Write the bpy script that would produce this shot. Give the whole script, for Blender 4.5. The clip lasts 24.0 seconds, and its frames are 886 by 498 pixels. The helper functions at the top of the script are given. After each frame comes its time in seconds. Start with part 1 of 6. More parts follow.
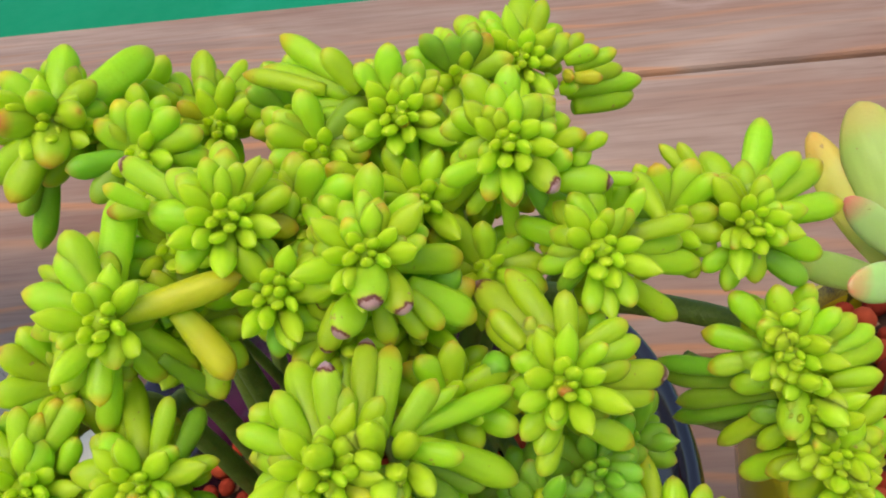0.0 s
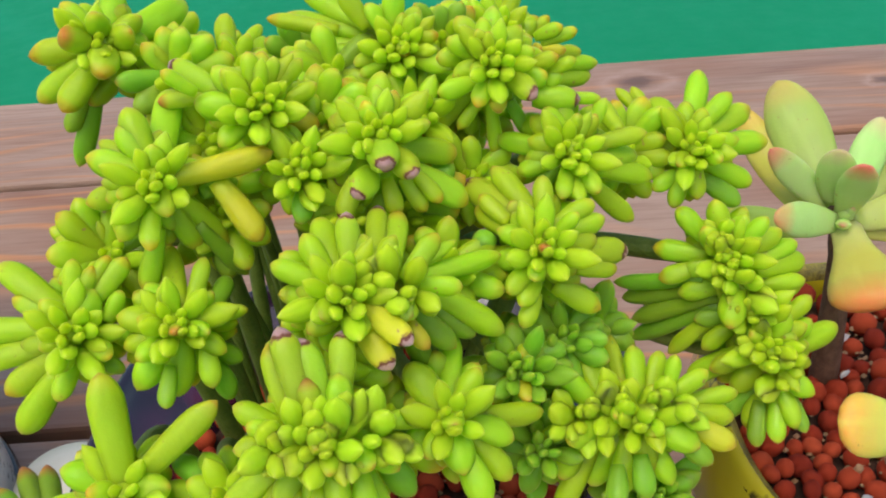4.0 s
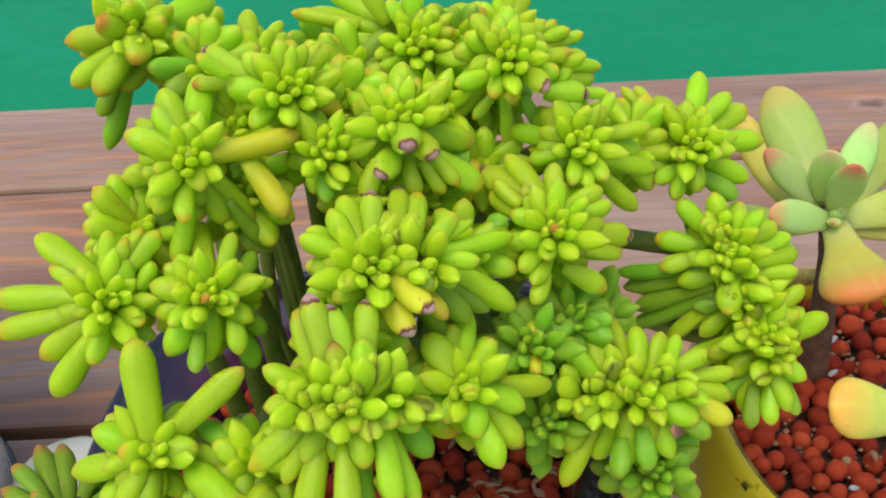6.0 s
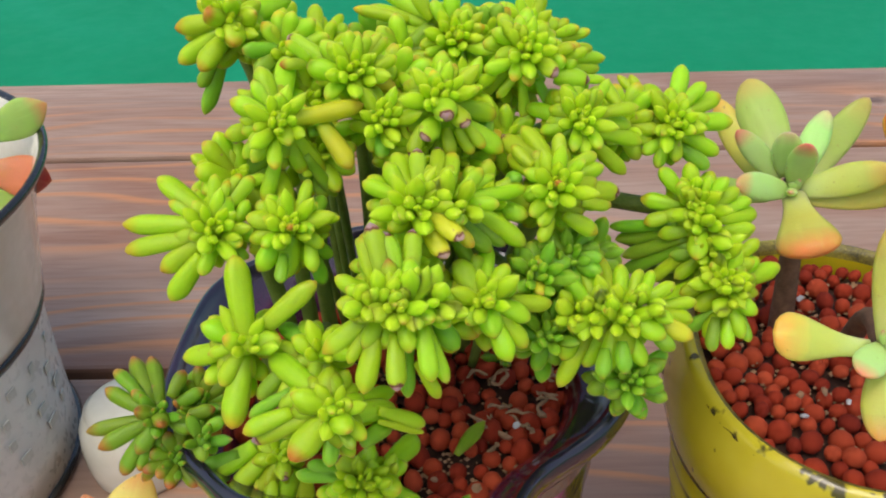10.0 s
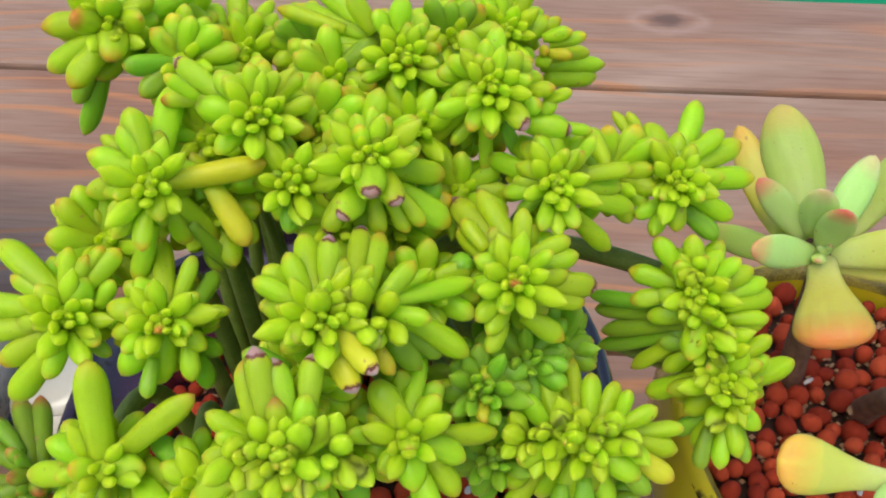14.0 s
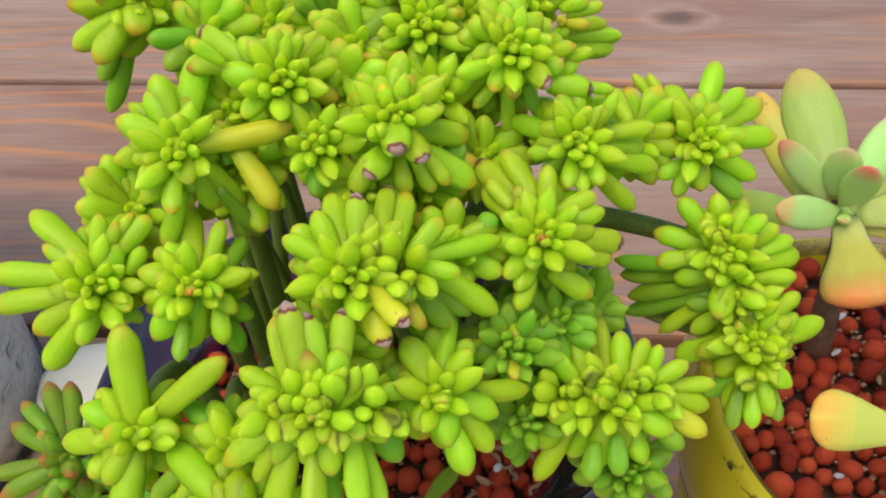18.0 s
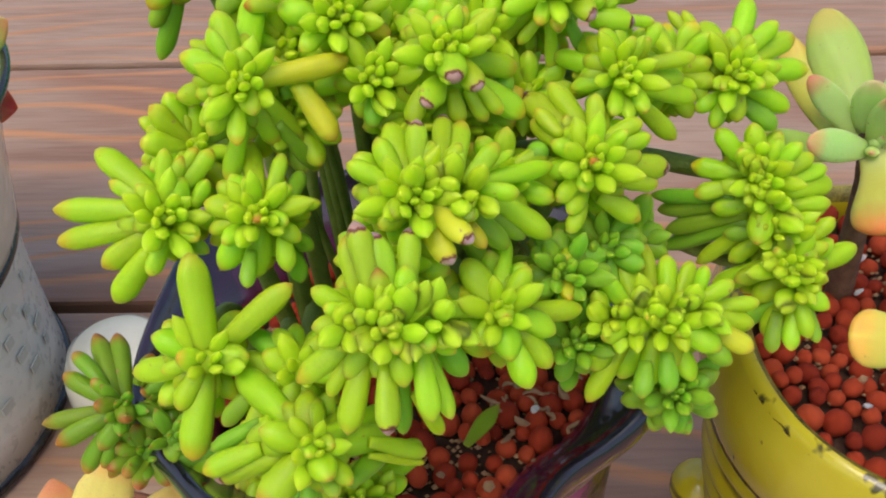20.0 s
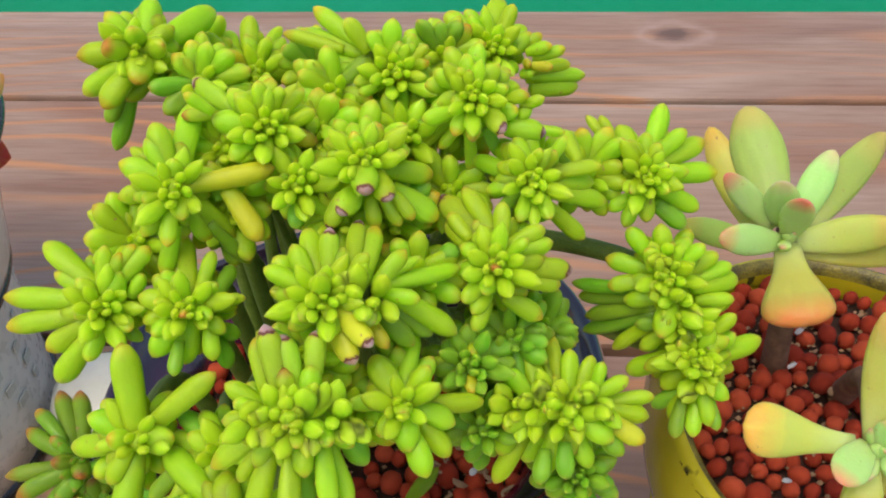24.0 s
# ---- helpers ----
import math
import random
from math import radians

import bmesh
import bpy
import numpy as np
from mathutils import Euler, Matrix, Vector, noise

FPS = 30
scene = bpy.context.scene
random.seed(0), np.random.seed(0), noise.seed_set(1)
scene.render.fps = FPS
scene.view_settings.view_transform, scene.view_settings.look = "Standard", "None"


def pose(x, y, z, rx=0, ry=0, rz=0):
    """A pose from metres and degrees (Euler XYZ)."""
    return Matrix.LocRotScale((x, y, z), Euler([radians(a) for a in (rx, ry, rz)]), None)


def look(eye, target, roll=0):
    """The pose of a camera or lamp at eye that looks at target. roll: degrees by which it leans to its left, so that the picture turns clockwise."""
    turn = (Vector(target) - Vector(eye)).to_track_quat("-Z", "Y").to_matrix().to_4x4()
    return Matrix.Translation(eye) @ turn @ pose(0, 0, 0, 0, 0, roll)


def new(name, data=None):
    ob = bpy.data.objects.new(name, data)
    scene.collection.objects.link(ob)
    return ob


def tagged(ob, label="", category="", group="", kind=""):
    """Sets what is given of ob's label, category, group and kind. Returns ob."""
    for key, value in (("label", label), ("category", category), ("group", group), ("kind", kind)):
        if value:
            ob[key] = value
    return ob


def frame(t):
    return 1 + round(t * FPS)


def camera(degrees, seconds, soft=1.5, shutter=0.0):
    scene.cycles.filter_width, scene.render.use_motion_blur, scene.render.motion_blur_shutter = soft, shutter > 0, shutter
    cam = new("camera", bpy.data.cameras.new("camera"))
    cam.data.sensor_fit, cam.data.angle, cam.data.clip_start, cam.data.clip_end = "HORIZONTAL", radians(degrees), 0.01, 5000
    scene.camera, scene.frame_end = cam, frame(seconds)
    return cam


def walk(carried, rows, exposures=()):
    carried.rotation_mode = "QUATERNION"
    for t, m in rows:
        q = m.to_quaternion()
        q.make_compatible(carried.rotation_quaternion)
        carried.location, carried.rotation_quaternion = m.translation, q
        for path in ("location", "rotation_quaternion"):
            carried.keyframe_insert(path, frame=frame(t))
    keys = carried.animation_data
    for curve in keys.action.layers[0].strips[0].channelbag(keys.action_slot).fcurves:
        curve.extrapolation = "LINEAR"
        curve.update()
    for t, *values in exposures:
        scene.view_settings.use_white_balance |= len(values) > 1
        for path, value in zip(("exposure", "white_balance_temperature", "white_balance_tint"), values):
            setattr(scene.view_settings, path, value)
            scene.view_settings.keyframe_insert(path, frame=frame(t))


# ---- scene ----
cam = camera(51.0, 24.0, soft=2.0)
SKY, SUN, EXPOSURE = 0.175, 0.95, 0.07
PATH = [
    (0, (0.019, 0.115, 0.352), (-0.145, 1.605, -0.971), -8.6),
    (0.5, (0.015, 0.097, 0.347), (-0.088, 1.61, -0.957), -6.5),
    (1, (0.012, 0.08, 0.346), (-0.063, 1.635, -0.91), -6.1),
    (1.5, (0.015, 0.072, 0.342), (-0.066, 1.659, -0.871), -6.1),
    (3.5, (0.01, 0.066, 0.334), (-0.024, 1.711, -0.801), -4.7),
    (4, (0.008, 0.069, 0.338), (-0.013, 1.716, -0.796), -4.3),
    (4.5, (0.001, 0.073, 0.339), (-0.01, 1.724, -0.79), -4.0),
    (5, (-0.005, 0.069, 0.336), (-0.006, 1.729, -0.779), -3.8),
    (5.5, (-0.003, 0.062, 0.338), (0.002, 1.727, -0.77), -3.2),
    (6, (0.002, 0.057, 0.337), (0.013, 1.729, -0.759), -2.6),
    (6.5, (0.005, 0.05, 0.339), (0.016, 1.729, -0.749), -2.0),
    (7, (0.005, 0.048, 0.343), (0.005, 1.724, -0.749), -1.3),
    (7.5, (0.004, 0.051, 0.34), (-0.004, 1.733, -0.743), -1.1),
    (8, (0.01, 0.049, 0.344), (-0.026, 1.718, -0.757), -1.0),
    (8.5, (0.009, 0.032, 0.349), (-0.04, 1.709, -0.739), -1.7),
    (9, (0.004, 0.007, 0.335), (-0.041, 1.696, -0.736), -1.5),
    (9.5, (0.004, 0.005, 0.338), (-0.034, 1.699, -0.725), -1.7),
    (10, (-0.001, 0.009, 0.357), (-0.028, 1.667, -0.761), -1.6),
    (10.5, (0.01, 0.026, 0.378), (-0.032, 1.624, -0.825), -2.1),
    (12.5, (0.02, 0.043, 0.363), (0.013, 1.633, -0.851), -0.0),
    (13, (0.002, 0.074, 0.373), (-0.019, 1.59, -0.931), 1.3),
    (13.5, (0.01, 0.09, 0.374), (-0.031, 1.565, -0.976), 1.4),
    (14, (0.015, 0.078, 0.362), (-0.038, 1.58, -0.958), 1.0),
    (14.5, (0.016, 0.067, 0.363), (-0.039, 1.587, -0.935), 1.0),
    (15, (0.014, 0.048, 0.358), (-0.043, 1.602, -0.899), 1.1),
    (15.5, (0.021, 0.034, 0.356), (-0.046, 1.613, -0.869), 1.1),
    (16, (0.02, 0.028, 0.347), (-0.063, 1.632, -0.845), 0.3),
    (16.5, (0.018, 0.025, 0.337), (-0.055, 1.639, -0.841), 0.1),
    (17, (0.013, 0.034, 0.337), (-0.053, 1.664, -0.821), -0.1),
    (17.5, (0.013, 0.065, 0.345), (-0.061, 1.647, -0.877), -0.6),
    (19.5, (0.01, 0.074, 0.364), (-0.082, 1.533, -1.001), -2.9),
    (20, (0.001, 0.057, 0.349), (-0.067, 1.569, -0.958), -2.3),
    (20.5, (0.001, 0.034, 0.337), (-0.03, 1.598, -0.909), -1.6),
    (21, (0.0, 0.02, 0.336), (-0.008, 1.614, -0.871), -1.2),
    (21.5, (0.025, 0.027, 0.353), (0.002, 1.625, -0.85), -1.3),
    (22, (0.027, 0.045, 0.365), (-0.027, 1.629, -0.855), -1.1),
    (22.5, (0.023, 0.055, 0.373), (-0.086, 1.614, -0.875), -2.3),
    (23, (0.029, 0.06, 0.375), (-0.087, 1.596, -0.901), -2.3),
    (23.5, (0.026, 0.062, 0.374), (-0.089, 1.591, -0.909), -2.1),
    (24, (0.024, 0.057, 0.372), (-0.089, 1.586, -0.913), -1.9),
]
walk(cam, [(t, look(eye, target, roll)) for t, eye, target, roll in PATH], [(0.0, EXPOSURE), (24.0, EXPOSURE)])

# world and sun: bright overcast daylight
world = bpy.data.worlds.new("overcast_sky")
scene.world = world
world.use_nodes = True
wn = world.node_tree.nodes
sky = wn.new("ShaderNodeTexSky")
sky.sky_type, sky.sun_disc = "NISHITA", False
sky.sun_elevation, sky.sun_rotation = radians(66), radians(204)
sky.air_density, sky.dust_density, sky.ozone_density = 1.0, 4.0, 1.0
world.node_tree.links.new(sky.outputs[0], wn["Background"].inputs[0])
wn["Background"].inputs[1].default_value = SKY
sun = new("sun", bpy.data.lights.new("sun", "SUN"))
sun.data.energy, sun.data.angle, sun.data.color = SUN, radians(35), (1.0, 0.96, 0.9)
sun.matrix_world = look((0, 0, 3), Vector((0, 0, 3)) - Vector((-0.16, -0.36, 0.92)))


# ---- materials ----
def material(name, rough=0.5, metal=0.0):
    m = bpy.data.materials.new(name)
    m.use_nodes = True
    nt = m.node_tree
    p = nt.nodes["Principled BSDF"]
    p.inputs["Roughness"].default_value, p.inputs["Metallic"].default_value = rough, metal
    return m, nt, p


def node(nt, kind, **values):
    n = nt.nodes.new(kind)
    for key, value in values.items():
        n.inputs[key.replace("_", " ")].default_value = value
    return n


def ramp(nt, source, stops, mode="LINEAR"):
    n = nt.nodes.new("ShaderNodeValToRGB")
    n.color_ramp.interpolation = mode
    while len(n.color_ramp.elements) < len(stops):
        n.color_ramp.elements.new(0.5)
    for e, (at, c) in zip(n.color_ramp.elements, stops):
        e.position, e.color = at, (c, c, c, 1) if isinstance(c, (int, float)) else (*c, 1)
    nt.links.new(source, n.inputs[0])
    return n.outputs[0]


def mix(nt, factor, a, b, blend="MIX"):
    n = nt.nodes.new("ShaderNodeMix")
    n.data_type, n.blend_type = "RGBA", blend
    for socket, v in ((n.inputs[0], factor), (n.inputs[6], a), (n.inputs[7], b)):
        if hasattr(v, "links"):
            nt.links.new(v, socket)
        elif isinstance(v, (int, float)):
            socket.default_value = v
        else:
            socket.default_value = (*v, 1)
    return n.outputs[2]


def calc(nt, op, a, b=0.0):
    n = nt.nodes.new("ShaderNodeMath")
    n.operation = op
    for socket, v in zip(n.inputs, (a, b)):
        if hasattr(v, "links"):
            nt.links.new(v, socket)
        else:
            socket.default_value = v
    return n.outputs[0]


def speckle(nt, scale, detail=3.0, rough=0.5, stretch=(1, 1, 1), distort=0.0, shift=None):
    c = nt.nodes.new("ShaderNodeTexCoord")
    mp = nt.nodes.new("ShaderNodeMapping")
    mp.inputs["Scale"].default_value = stretch
    n = node(nt, "ShaderNodeTexNoise", Scale=scale, Detail=detail, Roughness=rough, Distortion=distort)
    place = c.outputs["Object"]
    if shift is not None:
        add = nt.nodes.new("ShaderNodeVectorMath")
        nt.links.new(place, add.inputs[0]), nt.links.new(shift, add.inputs[1])
        place = add.outputs[0]
    nt.links.new(place, mp.inputs[0])
    nt.links.new(mp.outputs[0], n.inputs["Vector"])
    return n.outputs["Fac"]


def relief(nt, p, height, strength, distance):
    b = node(nt, "ShaderNodeBump", Strength=strength, Distance=distance)
    nt.links.new(height, b.inputs["Height"])
    nt.links.new(b.outputs[0], p.inputs["Normal"])


def leaf_material(name, base, middle, tip, tip_at=0.9, mark=None, island=False, rough=0.44):
    """A fleshy leaf: the colour goes from its foot to its tip; mark: a dry scar at the tip."""
    m, nt, p = material(name, rough)
    thick = middle[2] > 0.05
    uv = nt.nodes.new("ShaderNodeTexCoord")
    sp = nt.nodes.new("ShaderNodeSeparateXYZ")
    nt.links.new(uv.outputs["UV"], sp.inputs[0])
    along = sp.outputs["Y"]
    if island:
        rnd = nt.nodes.new("ShaderNodeNewGeometry").outputs["Random Per Island"]
    else:
        rnd = nt.nodes.new("ShaderNodeObjectInfo").outputs["Random"]
    own = nt.nodes.new("ShaderNodeCombineXYZ")
    nt.links.new(calc(nt, "MULTIPLY", rnd, 3.7), own.inputs[0])
    nt.links.new(calc(nt, "MULTIPLY", rnd, 9.1), own.inputs[1])
    own = own.outputs[0]
    wob = speckle(nt, 260, 3, 0.6, shift=own)
    blot = speckle(nt, 90, 2, 0.5, shift=own)
    at = calc(nt, "ADD", along, calc(nt, "MULTIPLY", calc(nt, "SUBTRACT", wob, 0.5), 0.12))
    c = ramp(nt, at, [(0.0, base), (0.42, middle), (tip_at - (0.24 if thick else 0.12), middle), (min(1.0, tip_at + 0.09), tip)])
    c = mix(nt, ramp(nt, blot, [(0.4, 0.0), (0.75, 0.30)]), c, [v * 0.75 for v in middle])
    pale = speckle(nt, 150, 2, 0.5, (1.6, 0.35, 1.6), shift=own)
    c = mix(nt, ramp(nt, pale, [(0.52, 0.0), (0.72, 0.35)]), c, [min(0.8, v * 1.25 + 0.03) for v in middle])
    h = nt.nodes.new("ShaderNodeHueSaturation")
    nt.links.new(calc(nt, "ADD", 0.482, calc(nt, "MULTIPLY", rnd, 0.034)), h.inputs["Hue"])
    nt.links.new(calc(nt, "ADD", 0.86, calc(nt, "MULTIPLY", rnd, 0.26)), h.inputs["Value"])
    nt.links.new(c, h.inputs["Color"])
    c = h.outputs[0]
    if not island:
        dots = speckle(nt, 900, 1, 0.4, shift=own)
        c = mix(nt, ramp(nt, dots, [(0.76, 0.0), (0.80, 0.4)]), c, (0.25, 0.16, 0.04))
        patch = speckle(nt, 240, 3, 0.6, shift=own)
        c = mix(nt, ramp(nt, patch, [(0.715, 0.0), (0.735, 0.7)]), c, (0.36, 0.22, 0.08))
        c = mix(nt, ramp(nt, patch, [(0.75, 0.0), (0.77, 0.8)]), c, (0.50, 0.36, 0.22))
    if not island and not thick:
        c = mix(nt, ramp(nt, at, [(0.95, 0.0), (0.995, 0.6)]), c, (0.46, 0.20, 0.03))
    if mark:
        edge = calc(nt, "ADD", along, calc(nt, "MULTIPLY", calc(nt, "SUBTRACT", speckle(nt, 420, 4, 0.65, shift=own), 0.5), 0.22))
        c = mix(nt, ramp(nt, edge, [(0.865, 0.0), (0.895, 1.0)]), c, (0.15, 0.045, 0.035))
        c = mix(nt, ramp(nt, edge, [(0.915, 0.0), (0.94, 1.0)]), c, mark)
    nt.links.new(c, p.inputs["Base Color"])
    p.inputs["Subsurface Weight"].default_value = 0.9
    p.inputs["Subsurface Radius"].default_value = (0.8, 1.0, 0.5) if thick else (0.92, 1.0, 0.35)
    p.inputs["Subsurface Scale"].default_value = 0.004 if thick else 0.006
    p.inputs["Specular IOR Level"].default_value = 0.24
    fine = speckle(nt, 1100, 2, 0.5, shift=own)
    relief(nt, p, mix(nt, 0.35, blot, fine), 0.30, 0.0008)
    r = ramp(nt, wob, [(0.3, rough - 0.12), (0.7, rough + 0.12)])
    nt.links.new(r, p.inputs["Roughness"])
    return m


LIME, LIMEMID = (0.39, 0.60, 0.015), (0.362, 0.592, 0.014)
LEAF = {
    "": leaf_material("lime_leaf", LIME, LIMEMID, (0.50, 0.52, 0.035), 0.94),
    "amber": leaf_material("amber_tipped_leaf", LIME, (0.37, 0.575, 0.017), (0.58, 0.36, 0.022), 0.885),
    "red": leaf_material("red_tipped_leaf", LIME, (0.365, 0.56, 0.017), (0.52, 0.19, 0.030), 0.85),
    "scar": leaf_material("scarred_leaf", LIME, (0.35, 0.54, 0.017), (0.50, 0.42, 0.03), 0.92, mark=(0.42, 0.24, 0.25)),
    "yellow": leaf_material("yellow_leaf", (0.34, 0.48, 0.02), (0.52, 0.51, 0.022), (0.55, 0.30, 0.03), 0.94),
    # smoother leaf, with a highlight put into its lighter lime
    "pale2": leaf_material("glossy_highlit_lime_leaf", (0.44, 0.64, 0.03), (0.46, 0.66, 0.05), (0.5, 0.62, 0.06), 0.97, rough=0.32),
    "yscar": leaf_material("yellow_scarred_leaf", (0.42, 0.54, 0.02), (0.55, 0.53, 0.022), (0.55, 0.36, 0.04), 0.90, mark=(0.50, 0.30, 0.30)),
    # lime darkened for leaves in shade; on sedum and fallen leaf, plain dull green
    "deep": leaf_material("shaded_dull_green_leaf", (0.20, 0.38, 0.02), (0.22, 0.43, 0.022), (0.30, 0.42, 0.03), 0.95),
    "bronze": leaf_material("bronze_tipped_leaf", (0.14, 0.25, 0.012), (0.18, 0.31, 0.014), (0.38, 0.11, 0.03), 0.86),
    "pale": leaf_material("pale_green_leaf", (0.50, 0.60, 0.22), (0.41, 0.56, 0.12), (0.62, 0.46, 0.12), 0.92, rough=0.42),
    "blue": leaf_material("blue_green_leaf", (0.46, 0.62, 0.17), (0.44, 0.68, 0.20), (0.62, 0.42, 0.25), 0.97, rough=0.45),
    "bluepink": leaf_material("pink_tipped_leaf", (0.46, 0.60, 0.18), (0.46, 0.68, 0.22), (0.78, 0.20, 0.14), 0.94, rough=0.45),
    "peach": leaf_material("peach_leaf", (0.54, 0.62, 0.22), (0.54, 0.58, 0.11), (0.76, 0.38, 0.09), 0.90, rough=0.42),
    "spoon": leaf_material("peach_spoon_leaf", (0.54, 0.64, 0.24), (0.56, 0.58, 0.11), (0.80, 0.34, 0.08), 0.86, rough=0.42),
    "peach2": leaf_material("peach_edged_leaf", (0.52, 0.58, 0.16), (0.58, 0.54, 0.10), (0.70, 0.36, 0.08), 0.92, rough=0.42),
    "orange": leaf_material("orange_leaf", (0.56, 0.52, 0.10), (0.74, 0.46, 0.06), (0.80, 0.20, 0.04), 0.90, rough=0.4),
    "pink": leaf_material("pink_edged_leaf", (0.28, 0.46, 0.10), (0.34, 0.48, 0.10), (0.70, 0.16, 0.12), 0.93, rough=0.42),
    "coral": leaf_material("coral_leaf", (0.55, 0.30, 0.10), (0.66, 0.26, 0.10), (0.68, 0.10, 0.06), 0.86, rough=0.42),
    "cream": leaf_material("cream_leaf", (0.52, 0.48, 0.13), (0.68, 0.52, 0.15), (0.72, 0.25, 0.10), 0.93, rough=0.42),
    "rose": leaf_material("rose_leaf", (0.50, 0.40, 0.12), (0.66, 0.34, 0.14), (0.66, 0.16, 0.10), 0.9, rough=0.42),
    "aqua2": leaf_material("cream_green_leaf", (0.40, 0.58, 0.18), (0.52, 0.58, 0.16), (0.72, 0.40, 0.16), 0.93, rough=0.4),
    "aqua": leaf_material("aqua_green_leaf", (0.36, 0.60, 0.20), (0.34, 0.62, 0.24), (0.45, 0.6, 0.25), 0.97, rough=0.4),
}
HEART = {
    "": leaf_material("lime_bud", (0.425, 0.655, 0.018), (0.42, 0.66, 0.018), (0.43, 0.655, 0.026), 0.95, island=True),
    # lime bud with the shade of the inner bush put into its colour
    "deep": leaf_material("shaded_green_bud", (0.18, 0.37, 0.02), (0.22, 0.44, 0.024), (0.28, 0.42, 0.03), 0.95, island=True),
    "bronze": leaf_material("bronze_bud", (0.12, 0.26, 0.016), (0.15, 0.33, 0.018), (0.30, 0.12, 0.03), 0.93, island=True),
    "blue": leaf_material("blue_green_bud", (0.46, 0.66, 0.18), (0.46, 0.68, 0.2), (0.66, 0.25, 0.2), 0.93, island=True, rough=0.45),
    "pink": leaf_material("pink_bud", (0.36, 0.45, 0.16), (0.38, 0.46, 0.16), (0.68, 0.16, 0.12), 0.9, island=True, rough=0.45),
    "aqua": leaf_material("aqua_bud", (0.34, 0.6, 0.22), (0.34, 0.62, 0.26), (0.6, 0.5, 0.3), 0.95, island=True, rough=0.42),
}


def wood_material():
    m, nt, p = material("stained_wood", 0.42)
    info = nt.nodes.new("ShaderNodeObjectInfo").outputs["Random"]
    c = nt.nodes.new("ShaderNodeTexCoord").outputs["Object"]
    shift = nt.nodes.new("ShaderNodeCombineXYZ")
    nt.links.new(calc(nt, "MULTIPLY", info, 7.3), shift.inputs[0])
    nt.links.new(calc(nt, "MULTIPLY", info, 3.1), shift.inputs[1])
    add = nt.nodes.new("ShaderNodeVectorMath")
    nt.links.new(c, add.inputs[0]), nt.links.new(shift.outputs[0], add.inputs[1])

    def streaks(scale, stretch, detail, distort=0.0):
        mp = nt.nodes.new("ShaderNodeMapping")
        mp.inputs["Scale"].default_value = stretch
        n = node(nt, "ShaderNodeTexNoise", Scale=scale, Detail=detail, Roughness=0.55, Distortion=distort)
        nt.links.new(add.outputs[0], mp.inputs[0]), nt.links.new(mp.outputs[0], n.inputs["Vector"])
        return n.outputs["Fac"]
    bow = streaks(1.5, (1.0, 3.0, 1), 2)
    sp = nt.nodes.new("ShaderNodeSeparateXYZ")
    nt.links.new(add.outputs[0], sp.inputs[0])
    lines = calc(nt, "ADD", calc(nt, "MULTIPLY", bow, 11.0), calc(nt, "MULTIPLY", sp.outputs["Y"], 42.0))
    rings = calc(nt, "FRACT", lines)
    ring = ramp(nt, rings, [(0.0, 0.0), (0.66, 0.0), (0.84, 1.0), (0.92, 1.0), (1.0, 0.0)])
    fibre = streaks(14, (1.5, 22, 1), 4)
    stain = streaks(4.2, (0.8, 3.4, 1), 4, 0.6)
    col = ramp(nt, stain, [(0.30, (0.295, 0.145, 0.085)), (0.45, (0.335, 0.200, 0.136)), (0.56, (0.370, 0.246, 0.176)), (0.74, (0.465, 0.332, 0.25))])
    show = ramp(nt, streaks(2.6, (0.8, 2.4, 1), 2), [(0.41, 0.0), (0.56, 0.75)])
    col = mix(nt, calc(nt, "MULTIPLY", ring, show), col, (0.58, 0.25, 0.09))
    col = mix(nt, ramp(nt, fibre, [(0.45, 0.0), (0.75, 0.36)]), col, (0.15, 0.080, 0.060))
    dark = streaks(3.0, (0.6, 5.0, 1), 3, 0.8)
    col = mix(nt, ramp(nt, dark, [(0.56, 0.0), (0.74, 0.45)]), col, (0.17, 0.092, 0.070))
    # knots
    v = node(nt, "ShaderNodeTexVoronoi", Scale=3.0)
    mp = nt.nodes.new("ShaderNodeMapping")
    mp.inputs["Scale"].default_value = (0.75, 1.6, 1)
    nt.links.new(add.outputs[0], mp.inputs[0]), nt.links.new(mp.outputs[0], v.inputs["Vector"])
    col = mix(nt, ramp(nt, v.outputs["Distance"], [(0.025, 0.8), (0.07, 0.0)]), col, (0.10, 0.050, 0.035))
    for kx, ky, wide in ((0.173, 0.788, 0.020), (0.37, 0.76, 0.012), (-0.47, 0.55, 0.016)):
        off = nt.nodes.new("ShaderNodeVectorMath")
        off.operation = "SUBTRACT"
        off.inputs[1].default_value = (kx, ky, 0.46)
        nt.links.new(c, off.inputs[0])
        mk = nt.nodes.new("ShaderNodeMapping")
        mk.inputs["Scale"].default_value = (1.0, 1.35, 0.0)
        nt.links.new(off.outputs[0], mk.inputs[0])
        ln = nt.nodes.new("ShaderNodeVectorMath")
        ln.operation = "LENGTH"
        nt.links.new(mk.outputs[0], ln.inputs[0])
        far = calc(nt, "ADD", ln.outputs["Value"], calc(nt, "MULTIPLY", calc(nt, "SUBTRACT", speckle(nt, 60, 3, 0.6), 0.5), 0.02))
        col = mix(nt, ramp(nt, far, [(wide * 0.35, 0.8), (wide, 0.0)]), col, (0.11, 0.062, 0.045))
        col = mix(nt, ramp(nt, far, [(wide, 0.0), (wide * 1.3, 0.5), (wide * 1.9, 0.0)]), col, (0.48, 0.34, 0.27))
    nt.links.new(col, p.inputs["Base Color"])
    nt.links.new(ramp(nt, fibre, [(0.3, 0.33), (0.7, 0.55)]), p.inputs["Roughness"])
